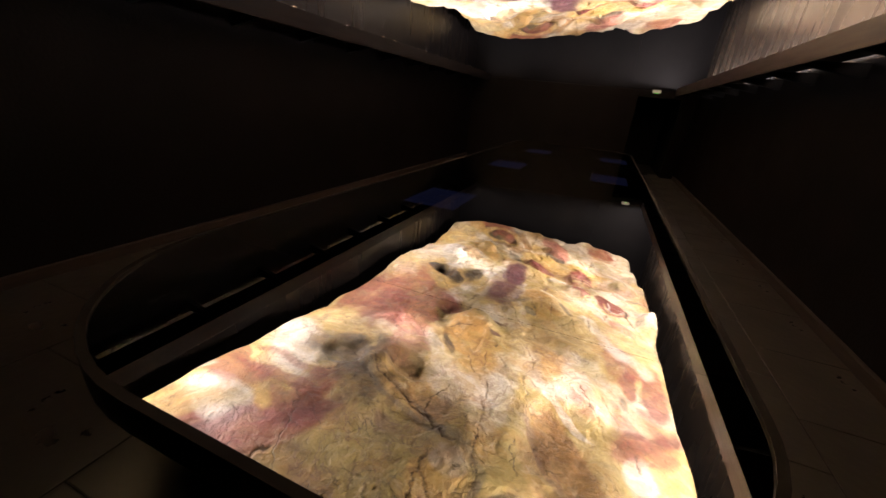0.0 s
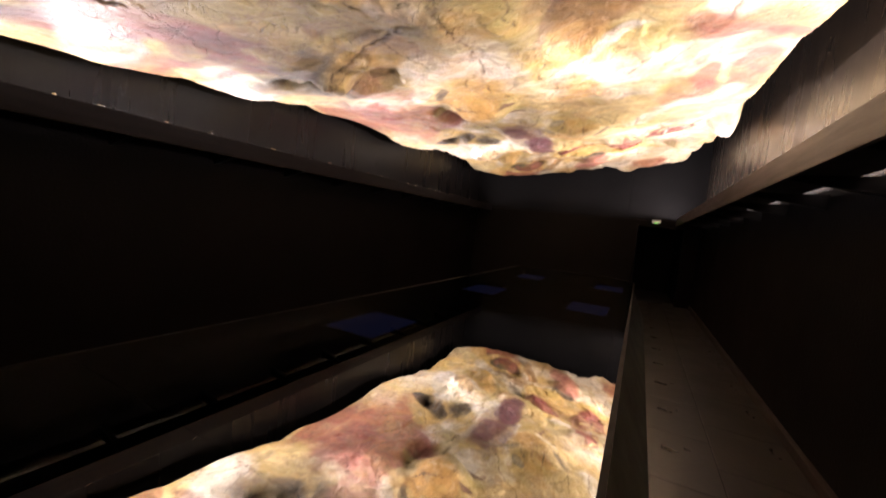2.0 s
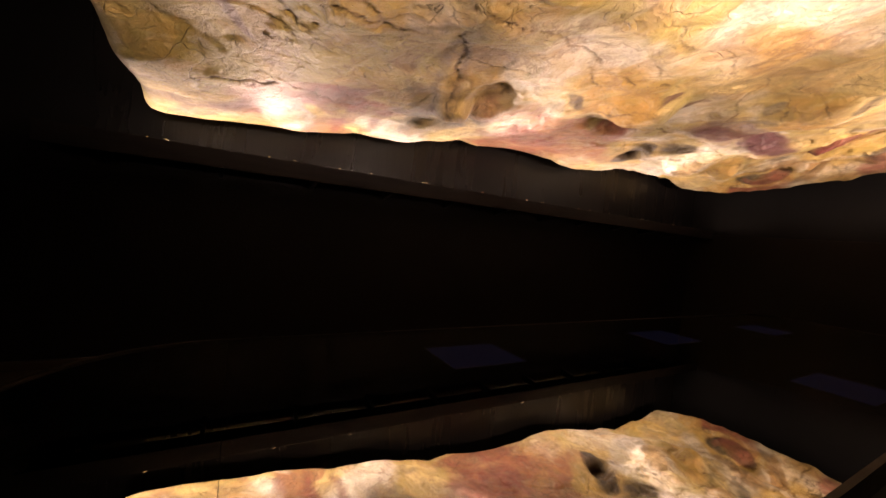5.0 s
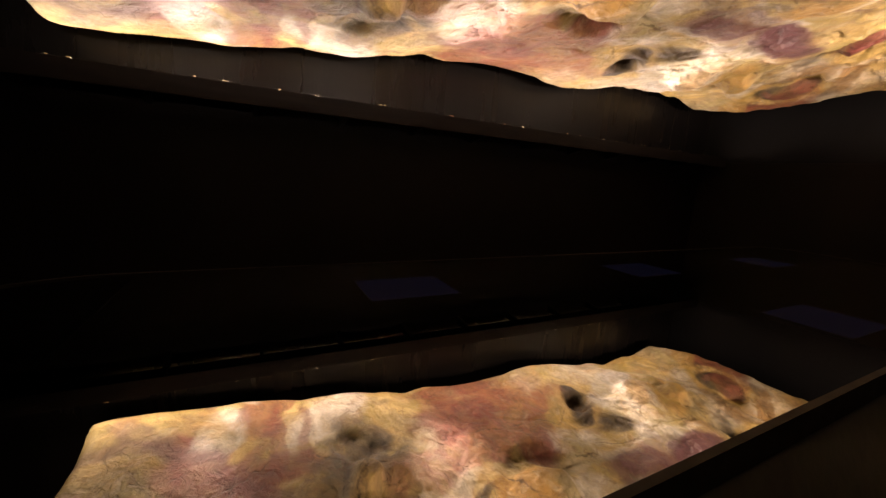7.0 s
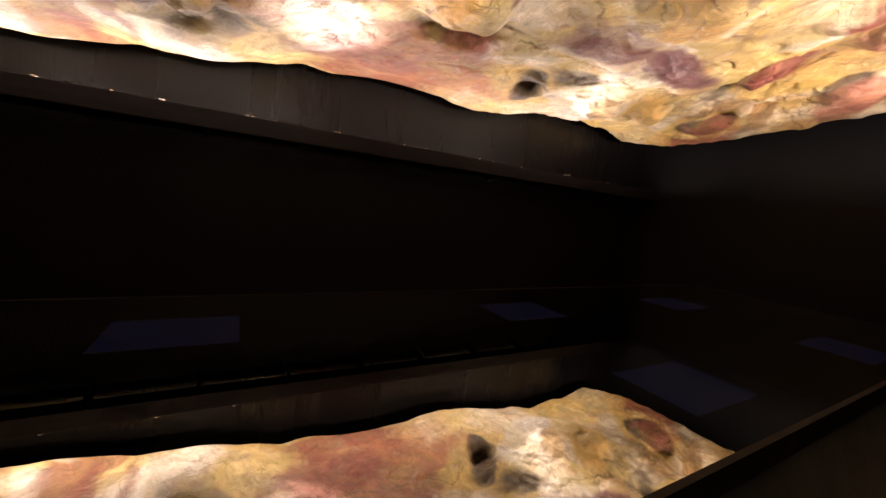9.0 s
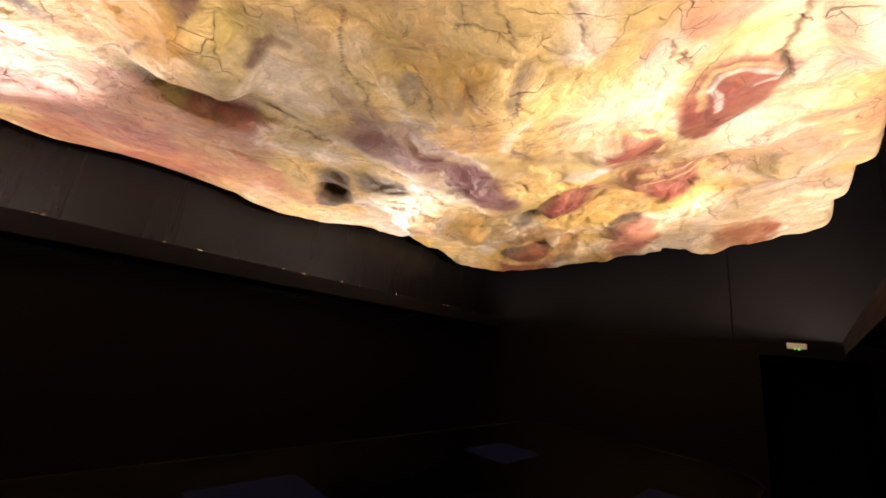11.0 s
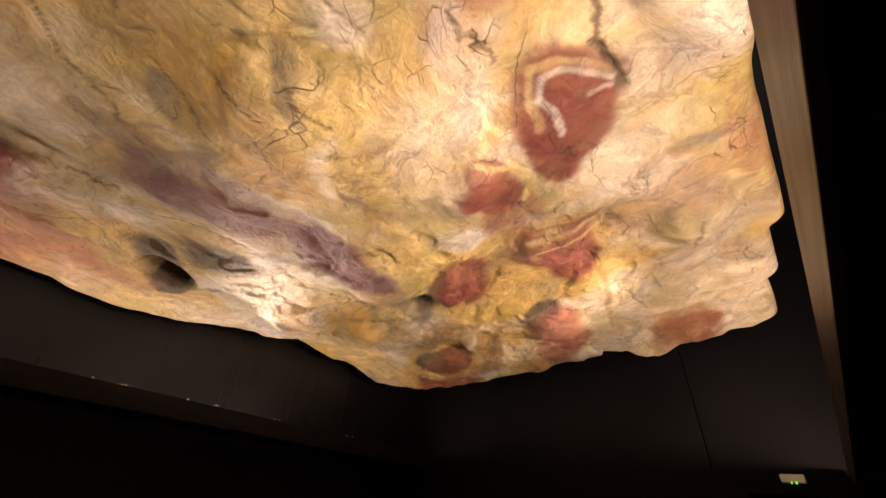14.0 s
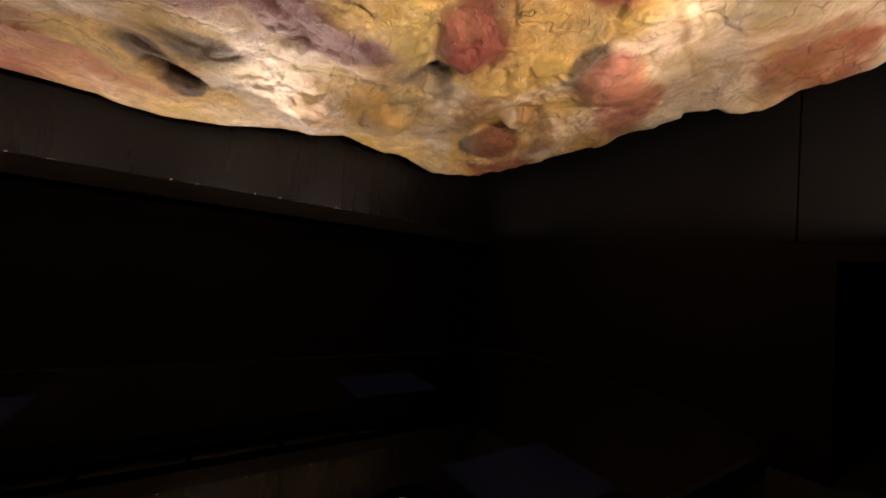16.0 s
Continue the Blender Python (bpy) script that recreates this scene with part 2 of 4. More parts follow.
def prism(points, z0, z1, bevel=0.0):
    """An upright prism over a plan outline."""
    bm = bmesh.new()
    low = [bm.verts.new((x, y, z0)) for x, y in points]
    high = [bm.verts.new((x, y, z1)) for x, y in points]
    bm.faces.new(low[::-1])
    top = bm.faces.new(high)
    for i in range(len(points)):
        j = (i + 1) % len(points)
        bm.faces.new((low[i], low[j], high[j], high[i]))
    if bevel:
        bmesh.ops.bevel(bm, geom=list(top.edges), offset=bevel, segments=2, affect="EDGES", profile=0.6)
    return bm


def ring(outer, inner, z0, z1):
    """A band between two plan outlines with as many points each."""
    bm = bmesh.new()
    a, b, c, d = [[bm.verts.new((x, y, z)) for x, y in o] for o, z in ((outer, z0), (outer, z1), (inner, z1), (inner, z0))]
    for i in range(len(outer)):
        j = (i + 1) % len(outer)
        for p, q in ((a, b), (b, c), (c, d), (d, a)):
            bm.faces.new((p[i], p[j], q[j], q[i]))
    return bm


def end_y(x):
    return END_L + (END_R - END_L) * (x - WALL_L) / (WALL_R - WALL_L)


# ---- the large structure ----
def wall(name, bm_low, mat_low, label):
    return tagged(part(name, bm_low, mat_low), label, "wall", kind="structure")


T = 0.2
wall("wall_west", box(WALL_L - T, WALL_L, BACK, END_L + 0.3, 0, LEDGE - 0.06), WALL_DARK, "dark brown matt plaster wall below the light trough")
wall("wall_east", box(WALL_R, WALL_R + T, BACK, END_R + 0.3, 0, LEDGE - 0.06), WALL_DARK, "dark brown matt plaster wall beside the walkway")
wall("wall_west_upper", box(WALL_L - T, WALL_L, BACK, END_L + 0.3, LEDGE - 0.06, TOP), WALL_UP_SHADED, "brown streaked plaster wall, coloured darker for the weaker light it gets")
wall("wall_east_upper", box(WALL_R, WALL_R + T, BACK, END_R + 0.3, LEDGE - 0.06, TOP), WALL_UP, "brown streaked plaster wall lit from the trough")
wall("wall_south", box(WALL_L - T, WALL_R + T, BACK - T, BACK, 0, TOP), WALL_DARK, "dark brown plaster wall closing the room")


def aslant(x0, x1, z0, z1, depth=0.2, proud=0.0):
    """A panel on the line of the slanting end wall."""
    return prism([(x0, end_y(x0) - proud), (x1, end_y(x1) - proud), (x1, end_y(x1) + depth), (x0, end_y(x0) + depth)], z0, z1)


DOOR_X0, DOOR_X1, DOOR_H = 0.60, 1.66, 2.02
end_wall = wall("wall_north", aslant(WALL_L, DOOR_X0, 0, LEDGE - 0.06), WALL_DARK, "dark plaster end wall beside the doorway")
part("jamb", aslant(DOOR_X1, WALL_R, 0, LEDGE - 0.06), WALL_DARK, end_wall)
part("lintel", aslant(DOOR_X0, DOOR_X1, DOOR_H, LEDGE - 0.06), WALL_DARK, end_wall)
upper = wall("wall_north_upper", aslant(WALL_L, 0.325, LEDGE - 0.056, TOP, 0.2), WALL_END, "grey-brown panelled wall above the doorway")
part("panel", aslant(0.34, WALL_R, LEDGE - 0.056, TOP, 0.2), WALL_END, upper)
part("joint_backing", aslant(0.3, 0.36, LEDGE - 0.05, TOP - 0.01, 0.15, -0.05), BLACK, upper)
# dark passage behind the doorway
passage = thing("door_1", label="dark open doorway leading out of the room", category="doorway", kind="structure")
part("side_wall", prism([(DOOR_X0 - 0.1, end_y(DOOR_X0) + 0.2), (DOOR_X0, end_y(DOOR_X0) + 0.2), (DOOR_X0, 15), (DOOR_X0 - 0.1, 15)], 0, 2.4), BLACK, passage)
part("side_wall", prism([(DOOR_X1, end_y(DOOR_X1) + 0.2), (DOOR_X1 + 0.1, end_y(DOOR_X1) + 0.2), (DOOR_X1 + 0.1, 15), (DOOR_X1, 15)], 0, 2.4), BLACK, passage)
part("back_wall", box(DOOR_X0 - 0.1, DOOR_X1 + 0.1, 15, 15.1, 0, 2.4), BLACK, passage)
part("top", prism([(DOOR_X0, end_y(DOOR_X0) + 0.2), (DOOR_X1, end_y(DOOR_X1) + 0.2), (DOOR_X1, 15), (DOOR_X0, 15)], 2.4, 2.5), BLACK, passage)
tagged(part("ceiling", box(WALL_L - T, WALL_R + T, BACK - T, END_R + 0.4, TOP, TOP + 0.2), BLACK), "black painted ceiling above the hanging rock", "ceiling", kind="structure")
floor = tagged(part("floor", box(WALL_L - T, WALL_R + T, BACK - T, 15.1, -0.15, -0.006), GROUT), "dark polished stone slab floor", "floor", kind="structure")


def rail(name, x0, x1, y0, y1):
    bm = box(x0, x1, y0, y1, 0, 0.09, 0.008)
    return tagged(part(name, bm, RAIL), "brown wooden skirting rail along the wall", "skirting", kind="structure")


rail("baseboard", WALL_L, WALL_L + 0.05, BACK, END_L)
rail("baseboard", WALL_R - 0.05, WALL_R, BACK, END_R - 0.05)


# ---- the painted rock ceiling ----
def lattice(seed, count=64):
    return np.random.RandomState(seed).rand(count, count)


def smooth_noise(x, y, seed):
    """Value noise over the plane, 0 to 1."""
    g = lattice(seed)
    xi, yi = np.floor(x).astype(int), np.floor(y).astype(int)
    fx, fy = x - xi, y - yi
    fx, fy = fx * fx * (3 - 2 * fx), fy * fy * (3 - 2 * fy)
    a, b = g[xi % 64, yi % 64], g[(xi + 1) % 64, yi % 64]
    c, d = g[xi % 64, (yi + 1) % 64], g[(xi + 1) % 64, (yi + 1) % 64]
    return (a * (1 - fx) + b * fx) * (1 - fy) + (c * (1 - fx) + d * fx) * fy


def fbm(x, y, scale, seed, octaves=5, gain=0.5):
    total, weight, amp = 0, 0, 1.0
    for o in range(octaves):
        total = total + amp * smooth_noise(x * scale * 2**o + 17.3 * o, y * scale * 2**o - 9.1 * o, seed + o)
        weight, amp = weight + amp, amp * gain
    return total / weight


def step(a, b, v):
    t = np.clip((v - a) / (b - a), 0, 1)
    return t * t * (3 - 2 * t)


def bed(x, y):
    """The mean slope of the slab's underside."""
    return 2.673 + 0.084 * x + 0.079 * y


# the sheet: u across, v along
NU, NV = 390, 800
U, V = np.meshgrid(np.linspace(0, 1, NU), np.linspace(0, 1, NV), indexing="ij")
Y_NEAR, Y_FAR = 0.92, 10.9
GY0 = Y_NEAR + (Y_FAR - Y_NEAR) * V
wob = lambda t, s, seed: fbm(t, t * 0 + 3.7, s, seed, 3) - 0.5
X_LEFT = -3.42 + 0.10 * wob(GY0, 0.9, 11)
X_RIGHT = 1.58 + 0.10 * step(5.0, 8.0, GY0) + 0.14 * wob(GY0, 0.7, 21) - 0.10 * step(9.3, 9.5, GY0) - 0.12 * step(10.1, 10.3, GY0)
GX = X_LEFT + (X_RIGHT - X_LEFT) * U
NEAR = 0.10 * wob(GX, 1.1, 31)
FAR = 11.25 + 0.343 * GX - Y_FAR + 0.3 * wob(GX, 0.9, 41) - 0.3 * np.exp(-((GX + 3.75) / 0.6) ** 2) - 0.25 * np.exp(-((GX - 1.8) / 0.5) ** 2)
GY = GY0 + NEAR * (1 - V) ** 6 + FAR * V**6

Z = bed(GX, GY)
Z += 0.30 * (fbm(GX, GY, 0.55, 51, 4) - 0.5)
WX, WY = GX + 0.5 * (fbm(GX, GY, 0.8, 61) - 0.5), GY + 0.5 * (fbm(GX, GY, 0.8, 71) - 0.5)
RIDGE = 1 - np.abs(2 * fbm(WX, WY, 0.7, 81, 4) - 1)
Z -= 0.10 * (RIDGE - 0.7)
Z += (0.06 + 0.05 * step(5.0, 8.0, GY)) * (fbm(WX, WY, 1.8, 91, 4, 0.5) - 0.5)


CALM = np.exp(-((GX + 2.5) / 0.9) ** 2 - ((GY - 2.0) / 1.2) ** 2)   # a smoother stretch
PLANE = bed(GX, GY)
Z = PLANE + (Z - PLANE) * (1 - 0.65 * CALM)
FADE = (1 - 0.8 * CALM) * (0.25 + 0.75 * step(0.1, 1.3, np.minimum(GX - X_LEFT, X_RIGHT - GX)))
# scarps where flakes of rock have come away
for seed, scale, level in ((201, 0.55, 0.46), (202, 0.55, 0.56), (203, 0.9, 0.52), (204, 1.3, 0.48), (205, 1.3, 0.58), (206, 0.35, 0.5)):
    FL = fbm(WX, WY, scale, seed, 5, 0.5)
    Z -= FADE * (0.011 + 0.006 * step(5.0, 8.0, GY)) / scale**0.5 * (step(level - 0.012, level + 0.012, FL) - 0.5)


def boss(x, y, rx, ry, drop):
    """A rounded bulge that hangs by drop, or a hollow where drop is below zero."""
    global Z
    d = np.hypot((WX - x) / rx, (WY - y) / ry)
    Z = Z - drop * (1 - step(0.42, 1.08, d))


boss(-2.32, 3.49, 0.31, 0.26, -0.08)
boss(-1.54, 3.69, 0.36, 0.27, -0.09)
boss(-1.88, 3.48, 0.18, 0.17, 0.08)
boss(-1.23, 5.12, 0.41, 0.38, 0.14)
boss(-3.03, 2.19, 0.41, 0.38, 0.03)
boss(-3.10, 3.35, 0.45, 0.51, 0.05)
boss(-2.11, 3.61, 0.27, 0.26, -0.05)
boss(1.55, 7.36, 0.38, 0.64, 0.20)
boss(0.30, 3.37, 0.50, 0.64, -0.09)
boss(-2.39, 6.74, 0.27, 0.19, -0.16)
boss(-1.95, 9.90, 0.36, 0.34, 0.08)
boss(-2.02, 8.59, 0.31, 0.24, 0.15)
boss(-0.02, 11.34, 0.41, 0.34, 0.18)
boss(-1.27, 9.81, 0.18, 0.17, 0.12)
boss(-0.45, 10.11, 0.36, 0.30, 0.10)
boss(-2.17, 7.84, 0.32, 0.34, 0.08)
boss(-0.67, 8.66, 0.32, 0.26, 0.08)
boss(-1.11, 8.63, 0.32, 0.21, -0.08)
boss(0.27, 8.85, 0.36, 0.26, 0.07)
boss(0.27, 7.78, 0.27, 0.19, 0.08)
boss(1.23, 9.09, 0.32, 0.42, 0.09)
boss(0.80, 8.78, 0.27, 0.34, -0.06)
boss(-0.50, 6.68, 0.54, 0.42, 0.05)

boss(-2.64, 8.19, 0.54, 0.68, 0.08)
boss(-1.52, 5.54, 0.27, 0.77, -0.08)
# terraces that step up at the far right corner
Z += 0.03 * np.sin(9 * (GX + 0.6 * GY)) * step(0.8, 1.6, GX) * step(8.3, 9.5, GY)
# rounded margins
EDGE = np.minimum(np.minimum(GX - X_LEFT, X_RIGHT - GX), np.minimum(GY - GY[:, :1], GY[:, -1:] - GY))
RND = 0.11
Z -= -0.06 * (1 - step(3.0, 6.0, GY)) * np.exp(-((GX - X_LEFT) / 0.6) ** 2) + 0.10 * np.exp(-((GY[:, -1:] - GY) / 0.5) ** 2) * step(-3.3, -2.5, GX) + 0.24 * np.exp(-((GY[:, -1:] - GY) / 0.65) ** 2) * np.exp(-((GX + 1.9) / 1.0) ** 2)
Z += 0.22 * wob(GY, 0.75, 33) * np.exp(-((GX - X_LEFT) / 0.5) ** 2) + 0.30 * wob(GX, 1.3, 37) * np.exp(-((GY[:, -1:] - GY) / 0.45) ** 2)
Z += 0.14 * (1 - np.sqrt(np.clip(1 - (1 - np.clip(EDGE / RND, 0, 1)) ** 2, 0, 1)))

# ---- pigment ----
CREAM, GOLD, OLIVE, OCHRE = (0.66, 0.50, 0.22), (0.62, 0.39, 0.10), (0.42, 0.33, 0.11), (0.52, 0.31, 0.09)
RED, PINK, PURPLE, ORANGE = (0.23, 0.058, 0.042), (0.40, 0.155, 0.11), (0.15, 0.062, 0.066), (0.30, 0.095, 0.045)
# WHITE is pale rock; some of it paints highlights where the lamps strike.
BROWN, DARK, GREY, WHITE = (0.30, 0.17, 0.06), (0.065, 0.048, 0.032), (0.17, 0.145, 0.115), (0.74, 0.69, 0.61)
C = np.ones((NU, NV, 3)) * np.array(CREAM)


def lay(colour, mask):
    global C
    C = C * (1 - mask[..., None]) + np.array(colour) * mask[..., None]


lay(GOLD, 0.75 * step(0.42, 0.62, fbm(GX, GY, 0.5, 101)))
lay(OLIVE, 0.70 * step(0.47, 0.66, fbm(GX, GY, 0.7, 111)) * (0.45 + 0.55 * (1 - step(2.5, 7.5, GY))))
lay(GOLD, 0.6 * step(0.6, 1.6, GX) * step(8.0, 9.5, GY))
lay(WHITE, 0.6 * step(0.52, 0.68, fbm(WX, WY, 0.9, 121)) * step(1.5, 5.0, GY))
lay(GREY, 0.45 * step(0.56, 0.70, fbm(WX, WY, 1.1, 131)))
lay(RED, 0.35 * step(0.60, 0.72, fbm(WX, WY, 0.8, 141)))
FRAY = fbm(GX, GY, 2.6, 151, 5) - 0.5
WEAR = np.clip(0.22 + 1.55 * fbm(WX, WY, 3.0, 155, 6, 0.6), 0.2, 1)
PX, PY = GX + 0.22 * (fbm(GX, GY, 2.0, 161) - 0.5), GY + 0.22 * (fbm(GX, GY, 2.0, 171) - 0.5)


def blot(colour, strength, centre, a, b):
    """A patch of pigment or painted highlight: an ellipse with half axes a and b, frayed at its margin."""
    det = a[0] * b[1] - a[1] * b[0]
    dx, dy = PX - centre[0], PY - centre[1]
    d = np.hypot((dx * b[1] - dy * b[0]) / det, (dy * a[0] - dx * a[1]) / det)
    lay(colour, min(1, 1.1 * strength) * WEAR * (1 - step(0.72, 1.12, d + 0.8 * FRAY)))


def spot(colour, strength, centre, a, b):
    """A small patch with a firm, slightly uneven margin."""
    det = a[0] * b[1] - a[1] * b[0]
    dx, dy = GX + 0.15 * (PX - GX) - centre[0], GY + 0.15 * (PY - GY) - centre[1]
    d = np.hypot((dx * b[1] - dy * b[0]) / det, (dy * a[0] - dx * a[1]) / det)
    lay(colour, strength * (0.55 + 0.45 * WEAR) * (1 - step(0.82, 1.06, d + 0.35 * FRAY)))


def streak(colour, strength, half, points):
    """A brushed band of pigment along a line of points."""
    d = np.full(PX.shape, 99.0)
    for (x0, y0), (x1, y1) in zip(points, points[1:]):
        ex, ey = x1 - x0, y1 - y0
        t = np.clip(((PX - x0) * ex + (PY - y0) * ey) / (ex * ex + ey * ey), 0, 1)
        d = np.minimum(d, np.hypot(PX - x0 - t * ex, PY - y0 - t * ey))
    lay(colour, strength * WEAR * (1 - step(0.4 * half, 1.4 * half, d + half * 1.2 * FRAY)))


blot(RED, 0.80, (-2.87, 1.94), (0.48, 0.17), (0.20, -0.16))
# Grey and dark blots over the hollows put their shade into the colour.
blot(GREY, 0.80, (-2.27, 3.33), (0.25, 0.33), (-0.32, -0.04))
blot(DARK, 0.60, (-1.90, 3.57), (0.18, 0.18), (-0.16, -0.03))
blot(RED, 0.70, (-2.33, 4.94), (0.29, 0.39), (-0.53, 0.16))
blot(ORANGE, 0.60, (-2.83, 5.26), (0.12, 0.63), (-0.24, 0.12))
blot(DARK, 0.80, (-2.34, 6.84), (0.16, 0.16), (0.16, -0.22))
blot(DARK, 0.65, (-1.80, 6.92), (0.16, 0.17), (0.12, -0.17))
blot(PURPLE, 0.70, (-1.14, 7.30), (0.15, 0.62), (0.26, -0.39))
blot(WHITE, 0.60, (-1.99, 7.38), (0.48, -0.03), (0.03, -0.37))
blot(OCHRE, 0.70, (-1.86, 8.32), (0.10, 0.23), (0.24, -0.28))
blot(RED, 0.70, (-1.94, 9.98), (0.32, 0.06), (-0.34, 0.31))
blot(DARK, 0.60, (-2.65, 10.45), (0.23, 0.13), (0.16, -0.23))
blot(OLIVE, 0.60, (-2.15, 1.28), (0.21, 0.39), (0.37, -0.15))
blot(WHITE, 0.70, (-3.02, 2.15), (0.07, 0.26), (0.26, -0.03))
streak(RED, 0.75, 0.10, [(-3.19, 1.70), (-2.49, 1.93), (-1.99, 2.35)])
streak(RED, 0.70, 0.08, [(-3.43, 2.68), (-2.65, 2.55), (-2.15, 2.13)])
streak(PURPLE, 0.60, 0.12, [(-3.19, 1.20), (-2.77, 1.65), (-2.15, 1.98)])
streak(RED, 0.60, 0.10, [(-2.88, 5.72), (-2.26, 5.28), (-1.85, 4.53)])
streak(RED, 0.60, 0.08, [(-3.21, 4.54), (-2.46, 4.77), (-1.83, 4.99)])
blot(RED, 0.80, (0.27, 7.78), (0.15, 0.12), (0.08, -0.19))
blot(RED, 0.75, (0.89, 7.57), (0.30, 0.11), (0.07, -0.38))
blot(RED, 0.70, (0.68, 7.83), (0.14, 0.14), (-0.05, 0.17))
blot(RED, 0.90, (0.28, 8.83), (0.27, -0.01), (-0.16, 0.45))
blot(RED, 0.70, (-0.63, 8.60), (0.21, 0.10), (-0.21, 0.34))
blot(PINK, 0.60, (1.03, 6.75), (0.21, 0.09), (-0.12, 0.25))
blot(PINK, 0.40, (0.74, 6.75), (0.13, 0.09), (-0.16, 0.36))
blot(RED, 0.85, (-2.12, 10.09), (0.35, 0.16), (-0.47, 0.62))
blot(PINK, 0.80, (-0.45, 10.11), (0.25, 0.18), (-0.28, 0.62))
blot(ORANGE, 0.60, (0.58, 11.05), (0.37, 0.08), (-0.11, 0.49))
blot(ORANGE, 0.50, (1.70, 8.51), (0.10, 0.05), (0.01, 0.67))
blot(BROWN, 0.50, (-0.23, 6.25), (0.18, 0.39), (0.19, -0.21))
blot(OCHRE, 0.80, (-0.56, 6.78), (0.12, 0.18), (-0.27, 0.26))
# The hole's inner shade, painted dark; strengthened again further down.
blot(DARK, 0.95, (-2.40, 6.71), (0.01, 0.21), (-0.39, 0.20))
blot(DARK, 0.60, (-1.83, 6.89), (0.11, 0.27), (-0.22, 0.13))
blot(WHITE, 0.80, (-2.50, 7.64), (-0.19, 0.73), (0.44, -0.38))
blot(WHITE, 0.55, (-1.23, 5.47), (0.15, 0.37), (-0.34, 0.11))
blot(WHITE, 0.70, (-0.19, 8.04), (0.13, 0.16), (-0.09, 0.16))
blot(WHITE, 0.50, (0.63, 6.98), (0.10, 0.12), (-0.17, 0.31))
# The glossy highlight on the right boulder, painted as white.
blot(WHITE, 0.50, (1.50, 7.57), (0.16, 0.03), (-0.03, 0.27))
blot(PURPLE, 0.80, (-0.93, 5.01), (0.12, 0.09), (-0.12, 0.01))
blot(GREY, 0.60, (0.05, 6.57), (0.04, 0.04), (-0.15, 0.18))
blot(GREY, 0.60, (-0.51, 6.19), (0.01, 0.16), (0.11, -0.12))
blot(DARK, 0.70, (-0.45, 9.59), (0.18, 0.02), (-0.17, 0.22))
blot(GREY, 0.60, (1.36, 8.28), (0.14, 0.03), (-0.02, 0.10))
blot(GREY, 0.60, (-1.28, 8.59), (0.13, 0.20), (-0.23, 0.28))
blot(OCHRE, 0.60, (-2.01, 8.59), (0.10, 0.26), (-0.40, 0.42))
blot(BROWN, 0.60, (-1.27, 9.81), (0.11, 0.10), (-0.21, 0.33))
blot(OLIVE, 0.50, (0.36, 6.51), (0.01, 0.24), (-0.19, 0.08))
blot(OLIVE, 0.60, (-1.11, 4.75), (0.11, 0.26), (-0.53, -0.01))
blot(PINK, 0.70, (-0.96, 1.10), (0.09, 0.18), (-0.29, 0.05))
blot(RED, 0.60, (-1.29, 0.88), (-0.00, 0.15), (0.12, -0.01))
blot(OLIVE, 0.85, (-1.78, 1.26), (0.15, 0.48), (-0.55, 0.09))
blot(GREY, 0.60, (-0.77, 1.74), (-0.16, 0.36), (0.22, -0.15))
blot(OLIVE, 0.60, (-1.09, 2.11), (0.10, 0.27), (-0.31, 0.17))
blot(WHITE, 0.80, (-2.83, 2.11), (-0.13, 0.30), (-0.34, 0.08))
blot(WHITE, 0.80, (-2.94, 3.19), (-0.03, 0.53), (-0.49, 0.28))
blot(WHITE, 0.45, (-0.59, 3.84), (0.18, 0.65), (0.21, -0.40))
blot(WHITE, 0.50, (-1.07, 3.72), (0.08, 0.30), (-0.27, 0.33))
blot(BROWN, 0.85, (0.35, 3.25), (0.20, 0.10), (-0.31, 0.64))
blot(BROWN, 0.50, (0.21, 2.84), (0.13, 0.18), (-0.20, 0.34))
blot(OCHRE, 0.80, (-0.60, 2.38), (0.15, 0.19), (-0.33, 0.27))
blot(PURPLE, 0.50, (-1.28, 2.66), (0.06, 0.11), (-0.27, 0.19))
blot(WHITE, 0.80, (1.02, 3.35), (0.17, 0.11), (-0.02, 0.22))
blot(RED, 0.60, (1.24, 3.79), (0.31, 0.30), (0.01, -0.28))
blot(PINK, 0.50, (0.96, 3.72), (0.25, 0.16), (-0.02, 0.24))
blot(RED, 0.75, (1.33, 4.98), (0.20, 0.14), (0.01, 0.69))
blot(RED, 0.60, (0.93, 5.37), (0.24, -0.06), (-0.03, 0.47))
blot(OCHRE, 0.80, (-1.24, 4.94), (0.04, 0.53), (-0.46, 0.74))
blot(DARK, 0.85, (-1.37, 4.57), (-0.09, 0.20), (-0.20, 0.26))
blot(BROWN, 0.50, (-0.03, 5.01), (0.24, 0.40), (-0.17, 0.58))
blot(ORANGE, 0.36, (-2.39, 5.12), (0.08, 0.78), (-0.71, 0.83))
blot(RED, 0.50, (-2.66, 4.63), (0.11, 0.52), (-0.47, 0.44))
blot(GREY, 0.70, (-1.97, 3.23), (-0.00, 0.27), (-0.45, 0.28))
blot(GREY, 0.65, (-1.84, 3.74), (-0.06, 0.28), (-0.34, 0.30))
blot(WHITE, 0.50, (-1.52, 4.35), (0.03, 0.19), (-0.26, 0.31))
blot(OLIVE, 0.60, (-0.12, 2.70), (0.10, 0.27), (-0.30, 0.40))
blot(OLIVE, 0.40, (-0.12, 2.27), (0.14, 0.22), (-0.13, 0.15))
blot(PURPLE, 0.50, (0.14, 3.20), (-0.00, 0.17), (-0.25, 0.46))
blot(WHITE, 0.60, (0.43, 4.92), (0.37, -0.06), (-0.08, 0.40))
